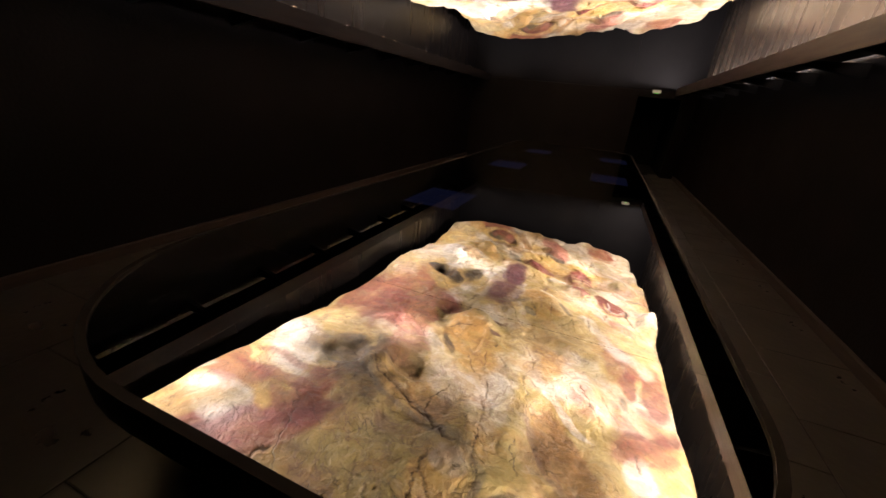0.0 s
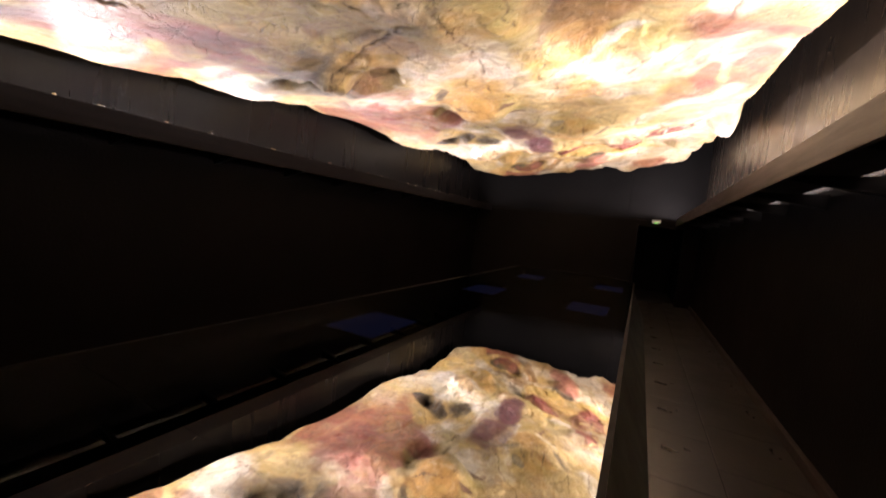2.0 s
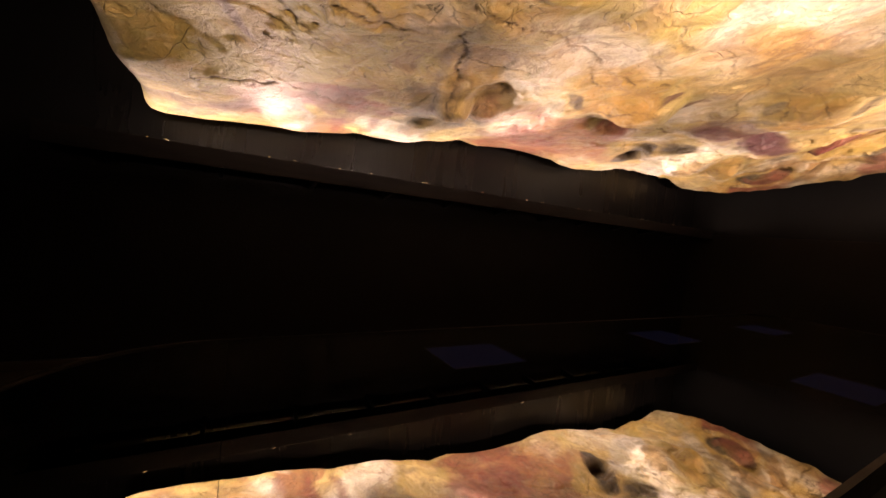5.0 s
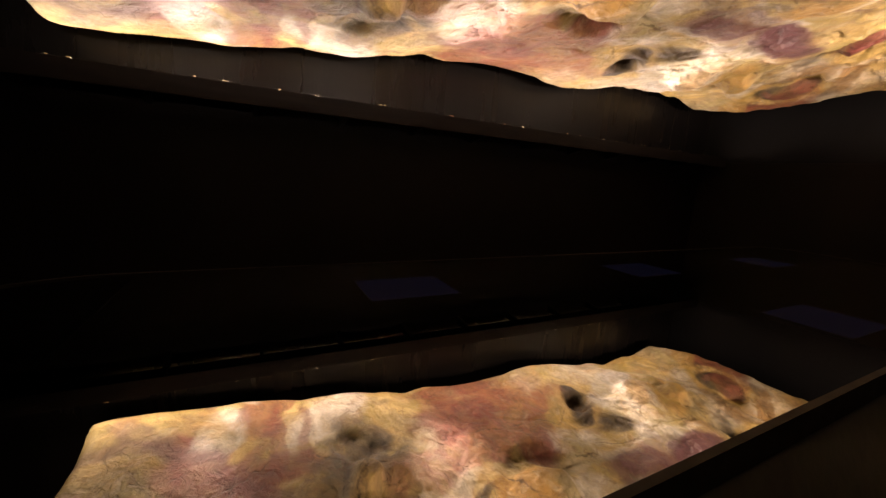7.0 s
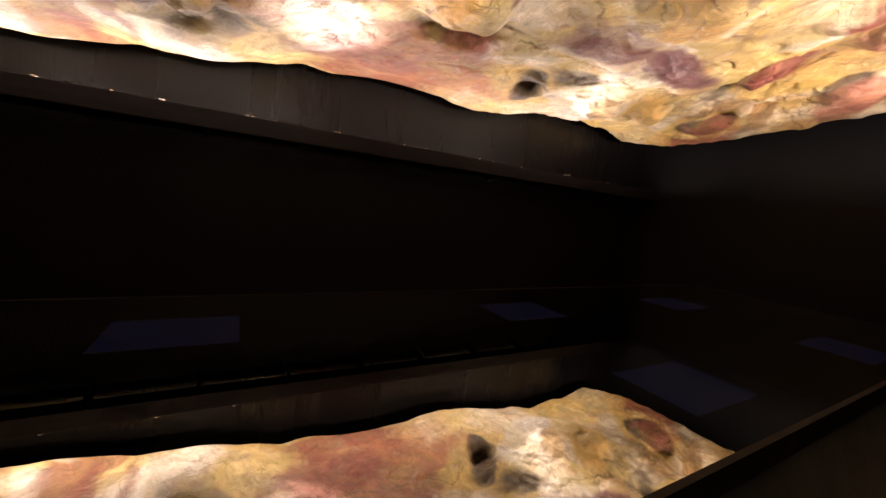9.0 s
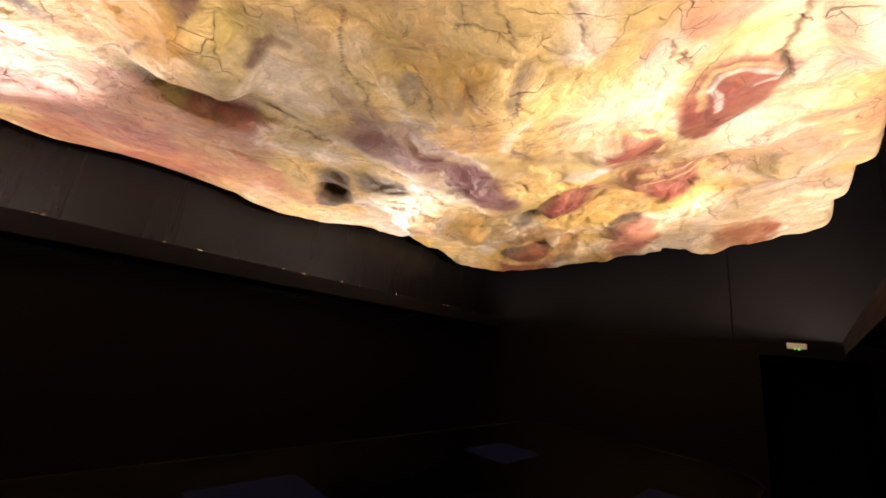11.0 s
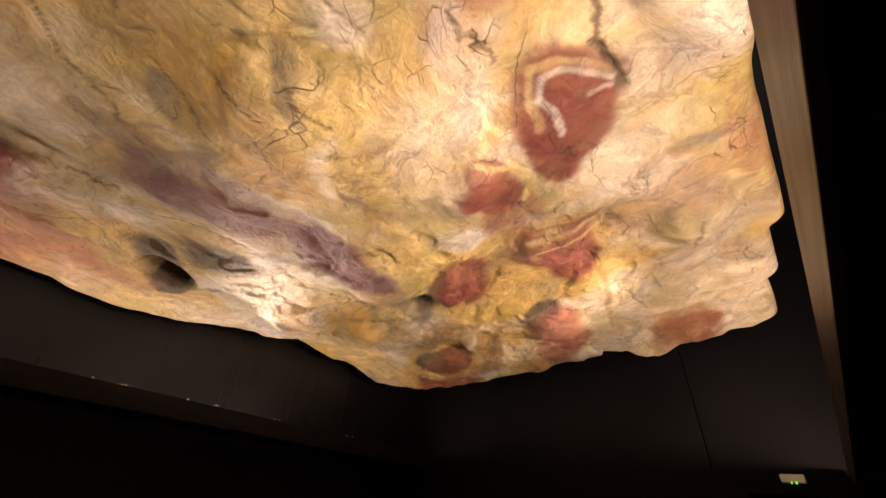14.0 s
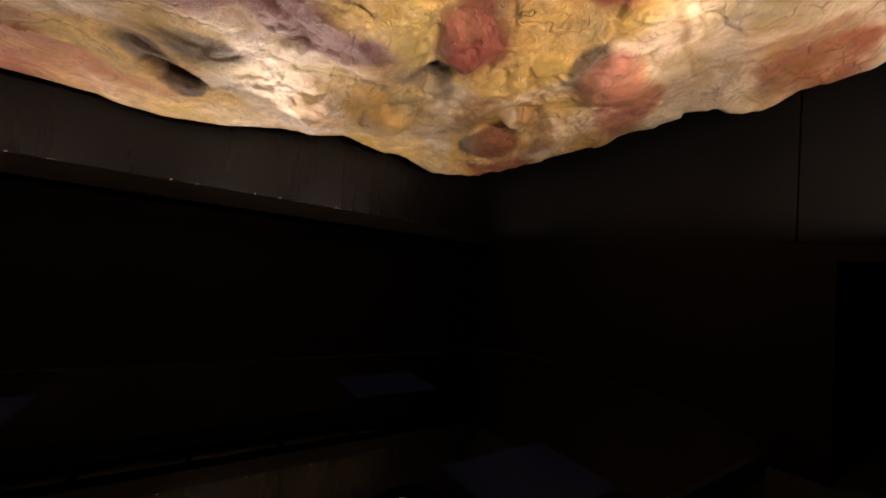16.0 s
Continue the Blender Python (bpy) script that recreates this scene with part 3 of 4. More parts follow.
streak(PURPLE, 0.85, 0.24, [(-1.23, 6.29), (-1.16, 6.81), (-1.10, 7.34), (-1.10, 7.99)])
streak(WHITE, 0.60, 0.12, [(-1.47, 6.03), (-1.38, 6.48), (-1.40, 7.22), (-1.40, 8.06)])
streak(ORANGE, 0.36, 0.33, [(-2.43, 4.62), (-2.42, 5.20), (-2.69, 5.76), (-2.88, 6.36)])
streak(DARK, 0.60, 0.10, [(-1.70, 5.06), (-1.69, 5.49), (-1.62, 5.94), (-1.64, 6.36)])
streak(RED, 0.75, 0.20, [(-2.81, 1.78), (-2.27, 2.01), (-2.18, 2.36), (-2.19, 2.88)])
streak(PURPLE, 0.70, 0.04, [(-0.94, 1.39), (-1.14, 1.54), (-1.46, 1.72)])
streak(GREY, 0.85, 0.05, [(-0.36, 2.29), (-0.34, 2.53), (-0.51, 2.77), (-0.83, 2.91), (-1.21, 3.09), (-1.92, 3.42)])
streak(RED, 0.50, 0.08, [(-0.66, 1.31), (-0.85, 1.32)])
streak(WHITE, 0.50, 0.15, [(-0.05, 4.20), (0.54, 4.36), (0.89, 4.03)])
streak(WHITE, 0.50, 0.07, [(-0.38, 7.95), (0.26, 8.31), (0.82, 8.29)])
streak(WHITE, 0.55, 0.03, [(0.73, 7.50), (0.81, 7.32), (0.97, 7.33), (1.15, 7.51)])
streak(GREY, 0.50, 0.04, [(-1.09, 6.16), (-0.73, 6.39), (-0.61, 6.58)])
streak(PURPLE, 0.60, 0.08, [(-0.41, 7.23), (-0.29, 7.51)])
streak(WHITE, 0.60, 0.05, [(-0.49, 7.08), (-0.27, 6.89), (-0.06, 6.85)])
streak(OLIVE, 0.75, 0.160, [(-1.62, 5.19), (-1.49, 5.56), (-1.32, 5.91), (-1.23, 6.24)])
streak(DARK, 0.50, 0.060, [(-1.69, 5.49), (-1.60, 5.74), (-1.59, 5.93)])
streak(GREY, 0.60, 0.035, [(-1.26, 6.36), (-1.02, 6.61), (-0.93, 7.01), (-0.90, 7.39), (-0.94, 7.71)])
streak(WHITE, 0.75, 0.060, [(-0.88, 6.41), (-0.79, 6.73), (-0.83, 7.10), (-0.81, 7.31)])
streak(DARK, 0.65, 0.080, [(-1.89, 6.77), (-1.76, 7.12), (-1.68, 7.28)])
streak(WHITE, 0.75, 0.130, [(-1.82, 5.81), (-1.77, 6.15), (-1.67, 6.48)])
blot(WHITE, 0.50, (-0.77, 5.58), (0.17, 0.30), (-0.27, 0.12))
blot(OCHRE, 0.60, (-1.07, 4.74), (0.13, 0.17), (-0.38, 0.06))
blot(BROWN, 0.50, (-0.36, 6.36), (0.05, 0.23), (0.11, -0.18))
blot(RED, 0.85, (1.00, 7.56), (0.17, 0.05), (-0.07, 0.21))
blot(RED, 0.75, (0.69, 7.80), (0.13, 0.13), (-0.08, 0.19))
blot(DARK, 0.45, (0.05, 7.68), (0.08, 0.10), (-0.06, 0.10))
blot(RED, 0.90, (0.26, 7.75), (0.14, 0.13), (0.07, -0.15))
streak(WHITE, 0.75, 0.025, [(0.75, 7.51), (0.79, 7.34), (0.88, 7.29), (1.04, 7.40), (1.16, 7.52)])
streak(WHITE, 0.60, 0.020, [(0.95, 7.50), (1.11, 7.54)])
blot(DARK, 0.50, (-1.19, 8.57), (0.11, 0.13), (-0.11, 0.14))
blot(DARK, 0.40, (-0.95, 8.80), (0.06, 0.11), (-0.08, 0.12))
blot(BROWN, 0.85, (-2.12, 10.06), (0.39, 0.22), (-0.73, 0.95))
blot(RED, 0.80, (-2.07, 10.20), (0.23, 0.11), (-0.28, 0.38))
streak(WHITE, 0.60, 0.050, [(-2.79, 10.59), (-2.44, 10.82)])
blot(BROWN, 0.40, (0.70, 9.49), (0.17, 0.13), (-0.06, 0.28))
streak(BROWN, 0.60, 0.030, [(0.13, 8.49), (-0.13, 9.11)])
streak(BROWN, 0.60, 0.030, [(0.40, 9.24), (0.23, 9.79), (-0.02, 10.46)])
streak(RED, 0.80, 0.050, [(0.13, 8.51), (0.35, 8.57), (0.60, 8.57)])
blot(RED, 0.90, (0.23, 8.96), (0.24, -0.01), (-0.12, 0.28))
blot(DARK, 0.60, (-0.48, 9.57), (0.19, 0.00), (-0.14, 0.15))
blot(PINK, 0.70, (-0.48, 10.17), (0.22, 0.07), (-0.24, 0.52))
blot(ORANGE, 0.60, (0.62, 11.03), (0.35, 0.18), (-0.11, 0.32))
streak(PINK, 0.60, 0.040, [(0.39, 10.46), (0.85, 10.62)])
streak(GREY, 0.50, 0.030, [(1.27, 8.31), (1.40, 8.28), (1.51, 8.33)])
streak(RED, 0.60, 0.070, [(-1.26, 0.75), (-1.25, 0.90), (-1.28, 1.03)])
streak(PURPLE, 0.60, 0.050, [(-1.47, 0.76), (-1.41, 0.94)])
streak(PURPLE, 0.55, 0.110, [(-2.82, 0.99), (-2.84, 1.36), (-2.62, 1.78)])
streak(GREY, 0.70, 0.040, [(-0.24, 2.20), (-0.16, 2.36), (-0.02, 2.42)])
streak(GREY, 0.60, 0.030, [(-0.33, 2.26), (-0.18, 2.38), (-0.08, 2.47)])
blot(BROWN, 0.85, (0.37, 3.27), (0.14, 0.05), (-0.32, 0.63))
streak(RED, 0.65, 0.160, [(0.85, 3.58), (1.14, 3.86), (1.47, 4.12)])
streak(RED, 0.60, 0.090, [(1.13, 4.53), (1.26, 4.29), (1.37, 4.00)])
blot(GREY, 0.65, (0.92, 4.51), (0.06, 0.04), (-0.02, 0.16))
blot(GREY, 0.50, (0.84, 4.30), (0.04, 0.06), (-0.02, 0.13))
streak(RED, 0.60, 0.170, [(0.68, 5.96), (1.07, 5.49), (1.44, 4.98)])
streak(WHITE, 0.70, 0.130, [(0.38, 6.47), (0.86, 5.70), (1.27, 5.38)])
streak(WHITE, 0.60, 0.080, [(0.32, 7.28), (0.83, 7.00)])
blot(GREY, 0.75, (-2.17, 3.39), (-0.04, 0.34), (-0.44, -0.09))
blot(DARK, 0.50, (-1.87, 3.84), (0.14, 0.21), (-0.19, 0.03))
streak(RED, 0.60, 0.070, [(-2.07, 2.70), (-2.30, 2.90), (-3.15, 2.93)])
streak(ORANGE, 0.36, 0.130, [(-3.00, 4.44), (-3.06, 4.86), (-2.90, 5.48), (-2.69, 6.18)])
streak(RED, 0.60, 0.100, [(-1.73, 4.41), (-1.83, 4.79), (-1.88, 5.08), (-2.15, 5.51)])
streak(RED, 0.50, 0.070, [(-2.20, 4.18), (-2.15, 4.54), (-1.97, 4.92)])
blot(OCHRE, 0.80, (-1.35, 4.88), (0.09, 0.30), (-0.23, 0.04))
streak(PURPLE, 0.75, 0.100, [(-2.78, 1.91), (-2.36, 2.06), (-2.02, 2.33), (-1.89, 2.67)])
blot(RED, 0.60, (-2.59, 2.62), (0.48, 0.03), (-0.35, 0.10))
blot(GREY, 0.55, (-2.34, 3.47), (0.39, -0.05), (-0.18, 0.21))
blot(GREY, 0.55, (-1.55, 3.76), (0.12, 0.20), (0.15, -0.41))
blot(OLIVE, 0.60, (-1.25, 2.25), (0.48, 0.25), (0.16, -0.35))
blot(WHITE, 0.55, (-0.77, 3.65), (0.30, -0.08), (-0.27, 0.27))
blot(WHITE, 0.60, (0.29, 3.91), (0.23, -0.24), (-0.22, 0.15))
blot(OLIVE, 0.60, (-0.41, 3.01), (0.40, 0.14), (0.09, -0.43))
streak(PURPLE, 0.85, 0.220, [(-1.22, 6.34), (-1.16, 6.81), (-1.10, 7.34), (-1.08, 7.93)])
streak(WHITE, 0.60, 0.040, [(-0.88, 6.41), (-0.79, 6.73), (-0.83, 7.10), (-0.81, 7.31)])
blot(RED, 0.70, (0.89, 7.56), (0.30, 0.12), (0.06, -0.38))
blot(RED, 0.60, (0.72, 7.82), (0.14, 0.12), (-0.08, 0.18))
streak(WHITE, 0.60, 0.018, [(0.75, 7.57), (0.78, 7.35), (0.87, 7.28), (1.04, 7.39), (1.17, 7.53)])

blot(OLIVE, 0.70, (-0.97, 5.33), (0.22, 0.17), (-0.34, 0.06))
streak(PURPLE, 0.80, 0.050, [(-1.02, 5.45), (-0.88, 5.45), (-0.80, 5.48), (-0.78, 5.53)])
blot(OLIVE, 0.60, (-1.43, 5.77), (-0.02, 0.30), (-0.22, 0.01))
blot(DARK, 0.40, (-1.50, 5.69), (-0.02, 0.16), (-0.11, 0.00))
blot(WHITE, 0.60, (-1.02, 5.77), (0.19, 0.24), (-0.28, 0.09))
blot(WHITE, 0.55, (-1.60, 6.13), (-0.16, 0.41), (-0.17, 0.01))
blot(RED, 0.60, (-2.03, 5.69), (-0.28, 0.42), (-0.37, 0.02))
blot(ORANGE, 0.50, (-2.49, 6.01), (-0.18, 0.44), (-0.24, 0.03))
blot(OCHRE, 0.70, (-0.29, 6.29), (0.09, 0.19), (-0.31, 0.12))
blot(OCHRE, 0.65, (-0.48, 6.69), (0.15, 0.19), (-0.32, 0.23))
blot(GREY, 0.60, (-0.50, 6.15), (-0.07, 0.14), (-0.08, -0.01))
blot(GREY, 0.60, (0.04, 6.56), (0.03, 0.05), (-0.09, 0.08))
streak(WHITE, 0.60, 0.070, [(-0.60, 6.01), (-0.67, 6.14), (-0.79, 6.35)])
streak(PURPLE, 0.75, 0.035, [(-0.43, 7.15), (-0.38, 7.31), (-0.32, 7.48)])
streak(PURPLE, 0.80, 0.130, [(-1.23, 6.42), (-1.17, 6.76), (-1.19, 7.26), (-1.23, 7.90)])
streak(WHITE, 0.50, 0.060, [(-0.96, 6.38), (-0.87, 6.74), (-0.89, 7.22)])
blot(WHITE, 0.60, (-1.50, 7.39), (-0.08, 0.56), (-0.26, 0.08))
blot(WHITE, 0.60, (-2.43, 7.63), (-0.25, 0.73), (-0.28, 0.09))
blot(DARK, 0.95, (-2.20, 6.70), (-0.15, 0.24), (-0.25, 0.04))
streak(DARK, 0.60, 0.050, [(-1.85, 6.42), (-1.79, 6.73), (-1.81, 7.15)])
blot(PINK, 0.50, (1.00, 6.75), (0.19, 0.17), (-0.05, 0.16))
blot(RED, 0.75, (0.95, 7.44), (0.22, 0.14), (-0.09, 0.22))
blot(RED, 0.70, (0.71, 7.74), (0.18, -0.03), (0.01, 0.28))
blot(RED, 0.85, (0.27, 7.70), (0.17, 0.08), (-0.08, 0.19))
streak(CREAM, 0.80, 0.022, [(0.71, 7.54), (0.77, 7.32), (0.84, 7.23), (0.96, 7.28), (1.08, 7.40), (1.14, 7.54)])
streak(CREAM, 0.70, 0.030, [(0.50, 7.58), (0.50, 7.81), (0.36, 8.06)])
blot(RED, 0.90, (0.28, 8.93), (0.26, 0.01), (-0.09, 0.39))
streak(CREAM, 0.70, 0.018, [(0.10, 8.54), (0.36, 8.59), (0.64, 8.61)])
streak(RED, 0.70, 0.030, [(0.14, 8.44), (0.40, 8.47), (0.66, 8.52)])
blot(RED, 0.75, (-0.67, 8.69), (0.24, 0.05), (-0.16, 0.38))
blot(OLIVE, 0.50, (-0.74, 8.14), (0.20, 0.16), (-0.22, 0.31))
blot(GREY, 0.50, (-1.33, 8.64), (0.12, 0.21), (-0.18, 0.19))
blot(DARK, 0.60, (-0.45, 9.65), (0.24, -0.03), (-0.16, 0.21))
blot(PINK, 0.85, (-0.59, 10.40), (0.40, -0.07), (-0.17, 0.45))
blot(RED, 0.50, (-1.04, 10.69), (0.37, 0.14), (-0.10, 0.22))
blot(OCHRE, 0.85, (-2.09, 8.47), (0.13, 0.23), (-0.35, 0.29))
blot(OCHRE, 0.50, (-2.18, 7.95), (-0.03, 0.31), (-0.23, 0.12))
blot(BROWN, 0.80, (-1.33, 10.03), (0.14, 0.06), (-0.25, 0.42))
blot(ORANGE, 0.75, (0.75, 11.09), (0.27, 0.07), (-0.08, 0.29))
blot(GREY, 0.50, (1.32, 8.25), (0.11, 0.01), (-0.01, 0.06))
blot(ORANGE, 0.40, (1.54, 8.39), (0.08, 0.06), (0.00, 0.50))
blot(DARK, 0.85, (-2.25, 10.23), (0.48, 0.29), (-0.59, 0.78))
blot(DARK, 0.80, (-2.25, 10.23), (0.47, 0.28), (-0.57, 0.74))
blot((0.30, 0.09, 0.05), 0.95, (-2.25, 10.32), (0.37, 0.23), (-0.42, 0.57))
blot((0.30, 0.09, 0.05), 0.90, (-2.25, 10.32), (0.34, 0.21), (-0.38, 0.51))
blot(OCHRE, 0.70, (-2.71, 10.05), (-0.05, 0.32), (-0.41, 0.40))
blot(BROWN, 0.80, (0.29, 3.32), (0.16, 0.18), (-0.24, 0.41))
blot(RED, 0.55, (0.90, 3.90), (0.21, 0.10), (-0.02, 0.29))
blot(RED, 0.75, (1.04, 4.93), (0.11, -0.18), (0.04, 0.36))
blot(PINK, 0.55, (0.58, 4.40), (0.33, -0.22), (-0.00, 0.46))
blot(RED, 0.65, (0.20, 8.20), (0.29, -0.41), (-0.09, 0.71))
streak(GREY, 0.80, 0.050, [(-0.35, 2.41), (-0.44, 2.63), (-0.70, 2.81), (-1.04, 2.90), (-1.46, 3.03), (-2.06, 3.28)])
blot(OCHRE, 0.80, (-1.09, 4.62), (0.09, 0.42), (-0.43, 0.56))
blot(DARK, 0.70, (-1.29, 4.40), (-0.13, 0.28), (-0.10, 0.06))
blot(BROWN, 0.60, (-1.57, 3.40), (-0.02, 0.34), (-0.45, 0.22))
blot(DARK, 0.50, (-1.91, 2.99), (-0.12, 0.33), (-0.36, 0.09))
blot(OCHRE, 0.60, (-0.71, 2.29), (0.06, 0.15), (-0.22, 0.14))
blot(WHITE, 0.50, (-0.65, 2.57), (0.10, 0.11), (-0.16, 0.11))
blot(RED, 0.65, (-2.18, 2.12), (0.23, 0.56), (-0.22, 0.07))
blot(WHITE, 0.70, (-2.85, 2.03), (-0.04, 0.25), (-0.24, 0.05))
blot(RED, 0.50, (-1.17, 1.26), (0.03, 0.20), (-0.16, -0.01))
blot(OLIVE, 0.65, (-1.72, 1.38), (0.11, 0.31), (-0.42, 0.03))
blot(OLIVE, 0.50, (-0.92, 1.97), (-0.13, 0.18), (-0.24, -0.03))
blot(PURPLE, 0.60, (-0.94, 6.78), (0.05, 1.00), (-0.16, 0.35))
blot(PINK, 0.60, (-1.98, 4.71), (-0.30, 1.12), (-0.37, 0.20))
blot(OCHRE, 0.60, (0.02, 4.69), (0.18, 0.30), (-0.10, 0.32))
blot(WHITE, 0.50, (-0.49, 3.47), (0.10, 0.57), (-0.23, 0.18))
blot(GREY, 0.50, (-0.12, 2.33), (0.16, 0.24), (-0.04, 0.04))
blot(RED, 0.60, (-2.58, 4.71), (-0.13, 0.71), (0.36, 0.02))
blot(RED, 0.70, (-3.21, 4.98), (0.01, 0.76), (0.16, -0.05))
blot(RED, 0.70, (-3.08, 2.51), (-0.28, 0.23), (0.34, 0.17))
blot(RED, 0.60, (-3.26, 2.75), (-0.24, 0.18), (0.12, 0.06))
blot(WHITE, 0.60, (-3.52, 2.28), (0.14, 0.21), (0.22, 0.05))
blot(WHITE, 0.50, (-3.29, 3.44), (0.08, 0.35), (0.15, -0.00))
blot(GREY, 0.70, (-2.50, 3.49), (0.24, 0.34), (0.15, -0.10))
blot(OLIVE, 0.60, (-3.12, 1.82), (0.23, 0.33), (0.41, 0.10))
spot(GOLD, 0.70, (-1.94, 9.85), (0.43, 0.29), (-0.34, 0.35))
spot((0.05, 0.036, 0.024), 1.00, (-1.92, 9.83), (0.33, 0.22), (-0.23, 0.24))
spot((0.17, 0.050, 0.035), 1.00, (-1.92, 9.87), (0.26, 0.18), (-0.16, 0.17))
spot(CREAM, 0.60, (-2.24, 10.06), (0.20, 0.13), (-0.06, 0.07))
spot(BROWN, 0.75, (-1.25, 9.75), (0.03, 0.12), (-0.14, 0.16))
spot(OCHRE, 0.80, (-1.95, 8.36), (0.13, 0.14), (-0.11, 0.07))
spot(BROWN, 0.35, (-1.95, 8.36), (0.13, 0.14), (-0.11, 0.07))
spot(DARK, 0.90, (-2.53, 6.84), (0.02, 0.17), (-0.25, 0.01))
spot(DARK, 0.50, (-1.85, 6.96), (0.07, 0.22), (-0.09, 0.00))
spot(RED, 0.80, (0.37, 7.58), (0.10, 0.12), (-0.08, 0.08))
spot(RED, 0.45, (0.93, 7.58), (0.21, 0.11), (-0.16, 0.19))
spot(RED, 0.80, (0.27, 8.88), (0.23, 0.14), (-0.16, 0.26))
spot(RED, 0.55, (-0.76, 8.68), (0.33, 0.12), (-0.21, 0.32))
spot(PINK, 0.50, (-0.41, 9.89), (0.33, 0.04), (-0.20, 0.29))
spot(GREY, 0.70, (-0.48, 9.62), (0.23, -0.01), (-0.08, 0.04))
spot(ORANGE, 0.60, (0.71, 10.93), (0.28, 0.11), (-0.08, 0.11))
spot(PURPLE, 0.50, (-1.19, 7.05), (-0.00, 0.67), (-0.26, 0.06))
spot(PURPLE, 0.50, (-1.15, 7.50), (0.04, 0.32), (-0.17, 0.06))
streak(WHITE, 0.80, 0.020, [(0.79, 7.41), (0.86, 7.31), (0.93, 7.32), (1.05, 7.44), (1.13, 7.54)])
streak(WHITE, 0.60, 0.020, [(0.99, 7.55), (1.07, 7.55), (1.18, 7.61)])
streak(WHITE, 0.60, 0.020, [(0.79, 7.41), (0.81, 7.53), (0.80, 7.63)])
streak(CREAM, 0.80, 0.022, [(0.04, 7.47), (0.17, 7.41), (0.32, 7.45), (0.46, 7.62), (0.48, 7.81), (0.37, 7.92)])
streak(CREAM, 0.70, 0.020, [(0.11, 8.52), (0.41, 8.57), (0.71, 8.64)])
streak(CREAM, 0.60, 0.015, [(0.14, 8.64), (0.44, 8.68), (0.67, 8.74)])
spot((0.32, 0.11, 0.06), 0.50, (-1.92, 10.12), (0.27, 0.10), (-0.24, 0.58))
streak(RED, 0.60, 0.200, [(-1.64, 5.46), (-1.75, 5.66), (-1.89, 5.90)])
streak(ORANGE, 0.55, 0.160, [(-2.18, 5.55), (-2.33, 5.85), (-2.54, 6.28), (-2.71, 6.62)])
streak(PURPLE, 0.45, 0.120, [(-1.53, 5.44), (-1.55, 5.60)])
streak(OLIVE, 0.60, 0.140, [(-1.42, 5.60), (-1.49, 5.83), (-1.49, 6.09)])
streak(WHITE, 0.60, 0.100, [(-1.76, 5.87), (-1.81, 6.16), (-1.82, 6.45)])
streak(GREY, 0.60, 0.035, [(-1.06, 6.31), (-0.85, 6.37), (-0.73, 6.48)])
streak(CREAM, 0.60, 0.060, [(-0.71, 6.09), (-0.80, 6.28)])


def crack(half, points):
    """A fissure along a line of points: carved into the rock and dark inside."""
    global Z
    d = np.full(CX.shape, 99.0)
    for (x0, y0), (x1, y1) in zip(points, points[1:]):
        ex, ey = x1 - x0, y1 - y0
        t = np.clip(((CX - x0) * ex + (CY - y0) * ey) / (ex * ex + ey * ey), 0, 1)
        d = np.minimum(d, np.hypot(CX - x0 - t * ex, CY - y0 - t * ey))
    gap = (1 - step(0.4 * half, 1.2 * half, d)) * np.clip((0.1 if half > 0.015 else -0.5) + 2.7 * fbm(GX, GY, 3.0, 181, 3), 0, 1)
    Z = Z + 0.6 * half * gap
    lay((0.10, 0.065, 0.035), 0.78 * gap)


CX, CY = GX + 0.26 * (fbm(GX, GY, 2.6, 191, 6, 0.65) - 0.5), GY + 0.26 * (fbm(GX, GY, 2.6, 193, 6, 0.65) - 0.5)
crack(0.011, [(-0.25, 5.33), (-0.33, 5.47), (-0.43, 5.63), (-0.54, 5.77), (-0.67, 5.93), (-0.80, 6.05), (-0.94, 6.20)])
crack(0.011, [(-0.74, 4.70), (-0.72, 4.85), (-0.70, 5.01)])
crack(0.011, [(-1.61, 4.83), (-1.30, 4.90), (-0.96, 5.03), (-0.80, 5.12)])
crack(0.011, [(-1.60, 5.95), (-1.52, 6.12), (-1.63, 6.27), (-1.56, 6.53), (-1.48, 6.80), (-1.52, 7.06), (-1.55, 7.42), (-1.52, 7.80), (-1.54, 8.20)])
crack(0.011, [(-0.35, 6.03), (-0.42, 6.21), (-0.50, 6.35), (-0.59, 6.54)])
crack(0.011, [(0.03, 5.96), (0.14, 6.12), (0.15, 6.19), (0.18, 6.30)])
crack(0.011, [(0.25, 5.88), (0.22, 6.04), (0.18, 6.18)])
crack(0.011, [(-0.16, 6.07), (-0.16, 6.23), (-0.18, 6.39), (-0.15, 6.50)])
crack(0.011, [(0.51, 6.15), (0.50, 6.33), (0.44, 6.50), (0.41, 6.68)])
crack(0.011, [(0.72, 6.75), (0.72, 6.94), (0.74, 7.09)])
crack(0.011, [(-2.20, 5.84), (-2.07, 6.11), (-2.21, 6.35)])
crack(0.011, [(-2.25, 4.61), (-2.17, 4.90), (-2.19, 5.21), (-2.21, 5.52)])
crack(0.011, [(1.14, 8.80), (1.27, 8.69), (1.51, 8.56)])
crack(0.011, [(-0.36, 9.47), (-0.07, 9.52), (0.26, 9.62), (0.46, 10.19)])
crack(0.011, [(-0.17, 6.83), (-0.05, 7.05), (0.09, 7.20)])
crack(0.011, [(0.10, 6.46), (0.02, 6.60), (-0.05, 6.76)])
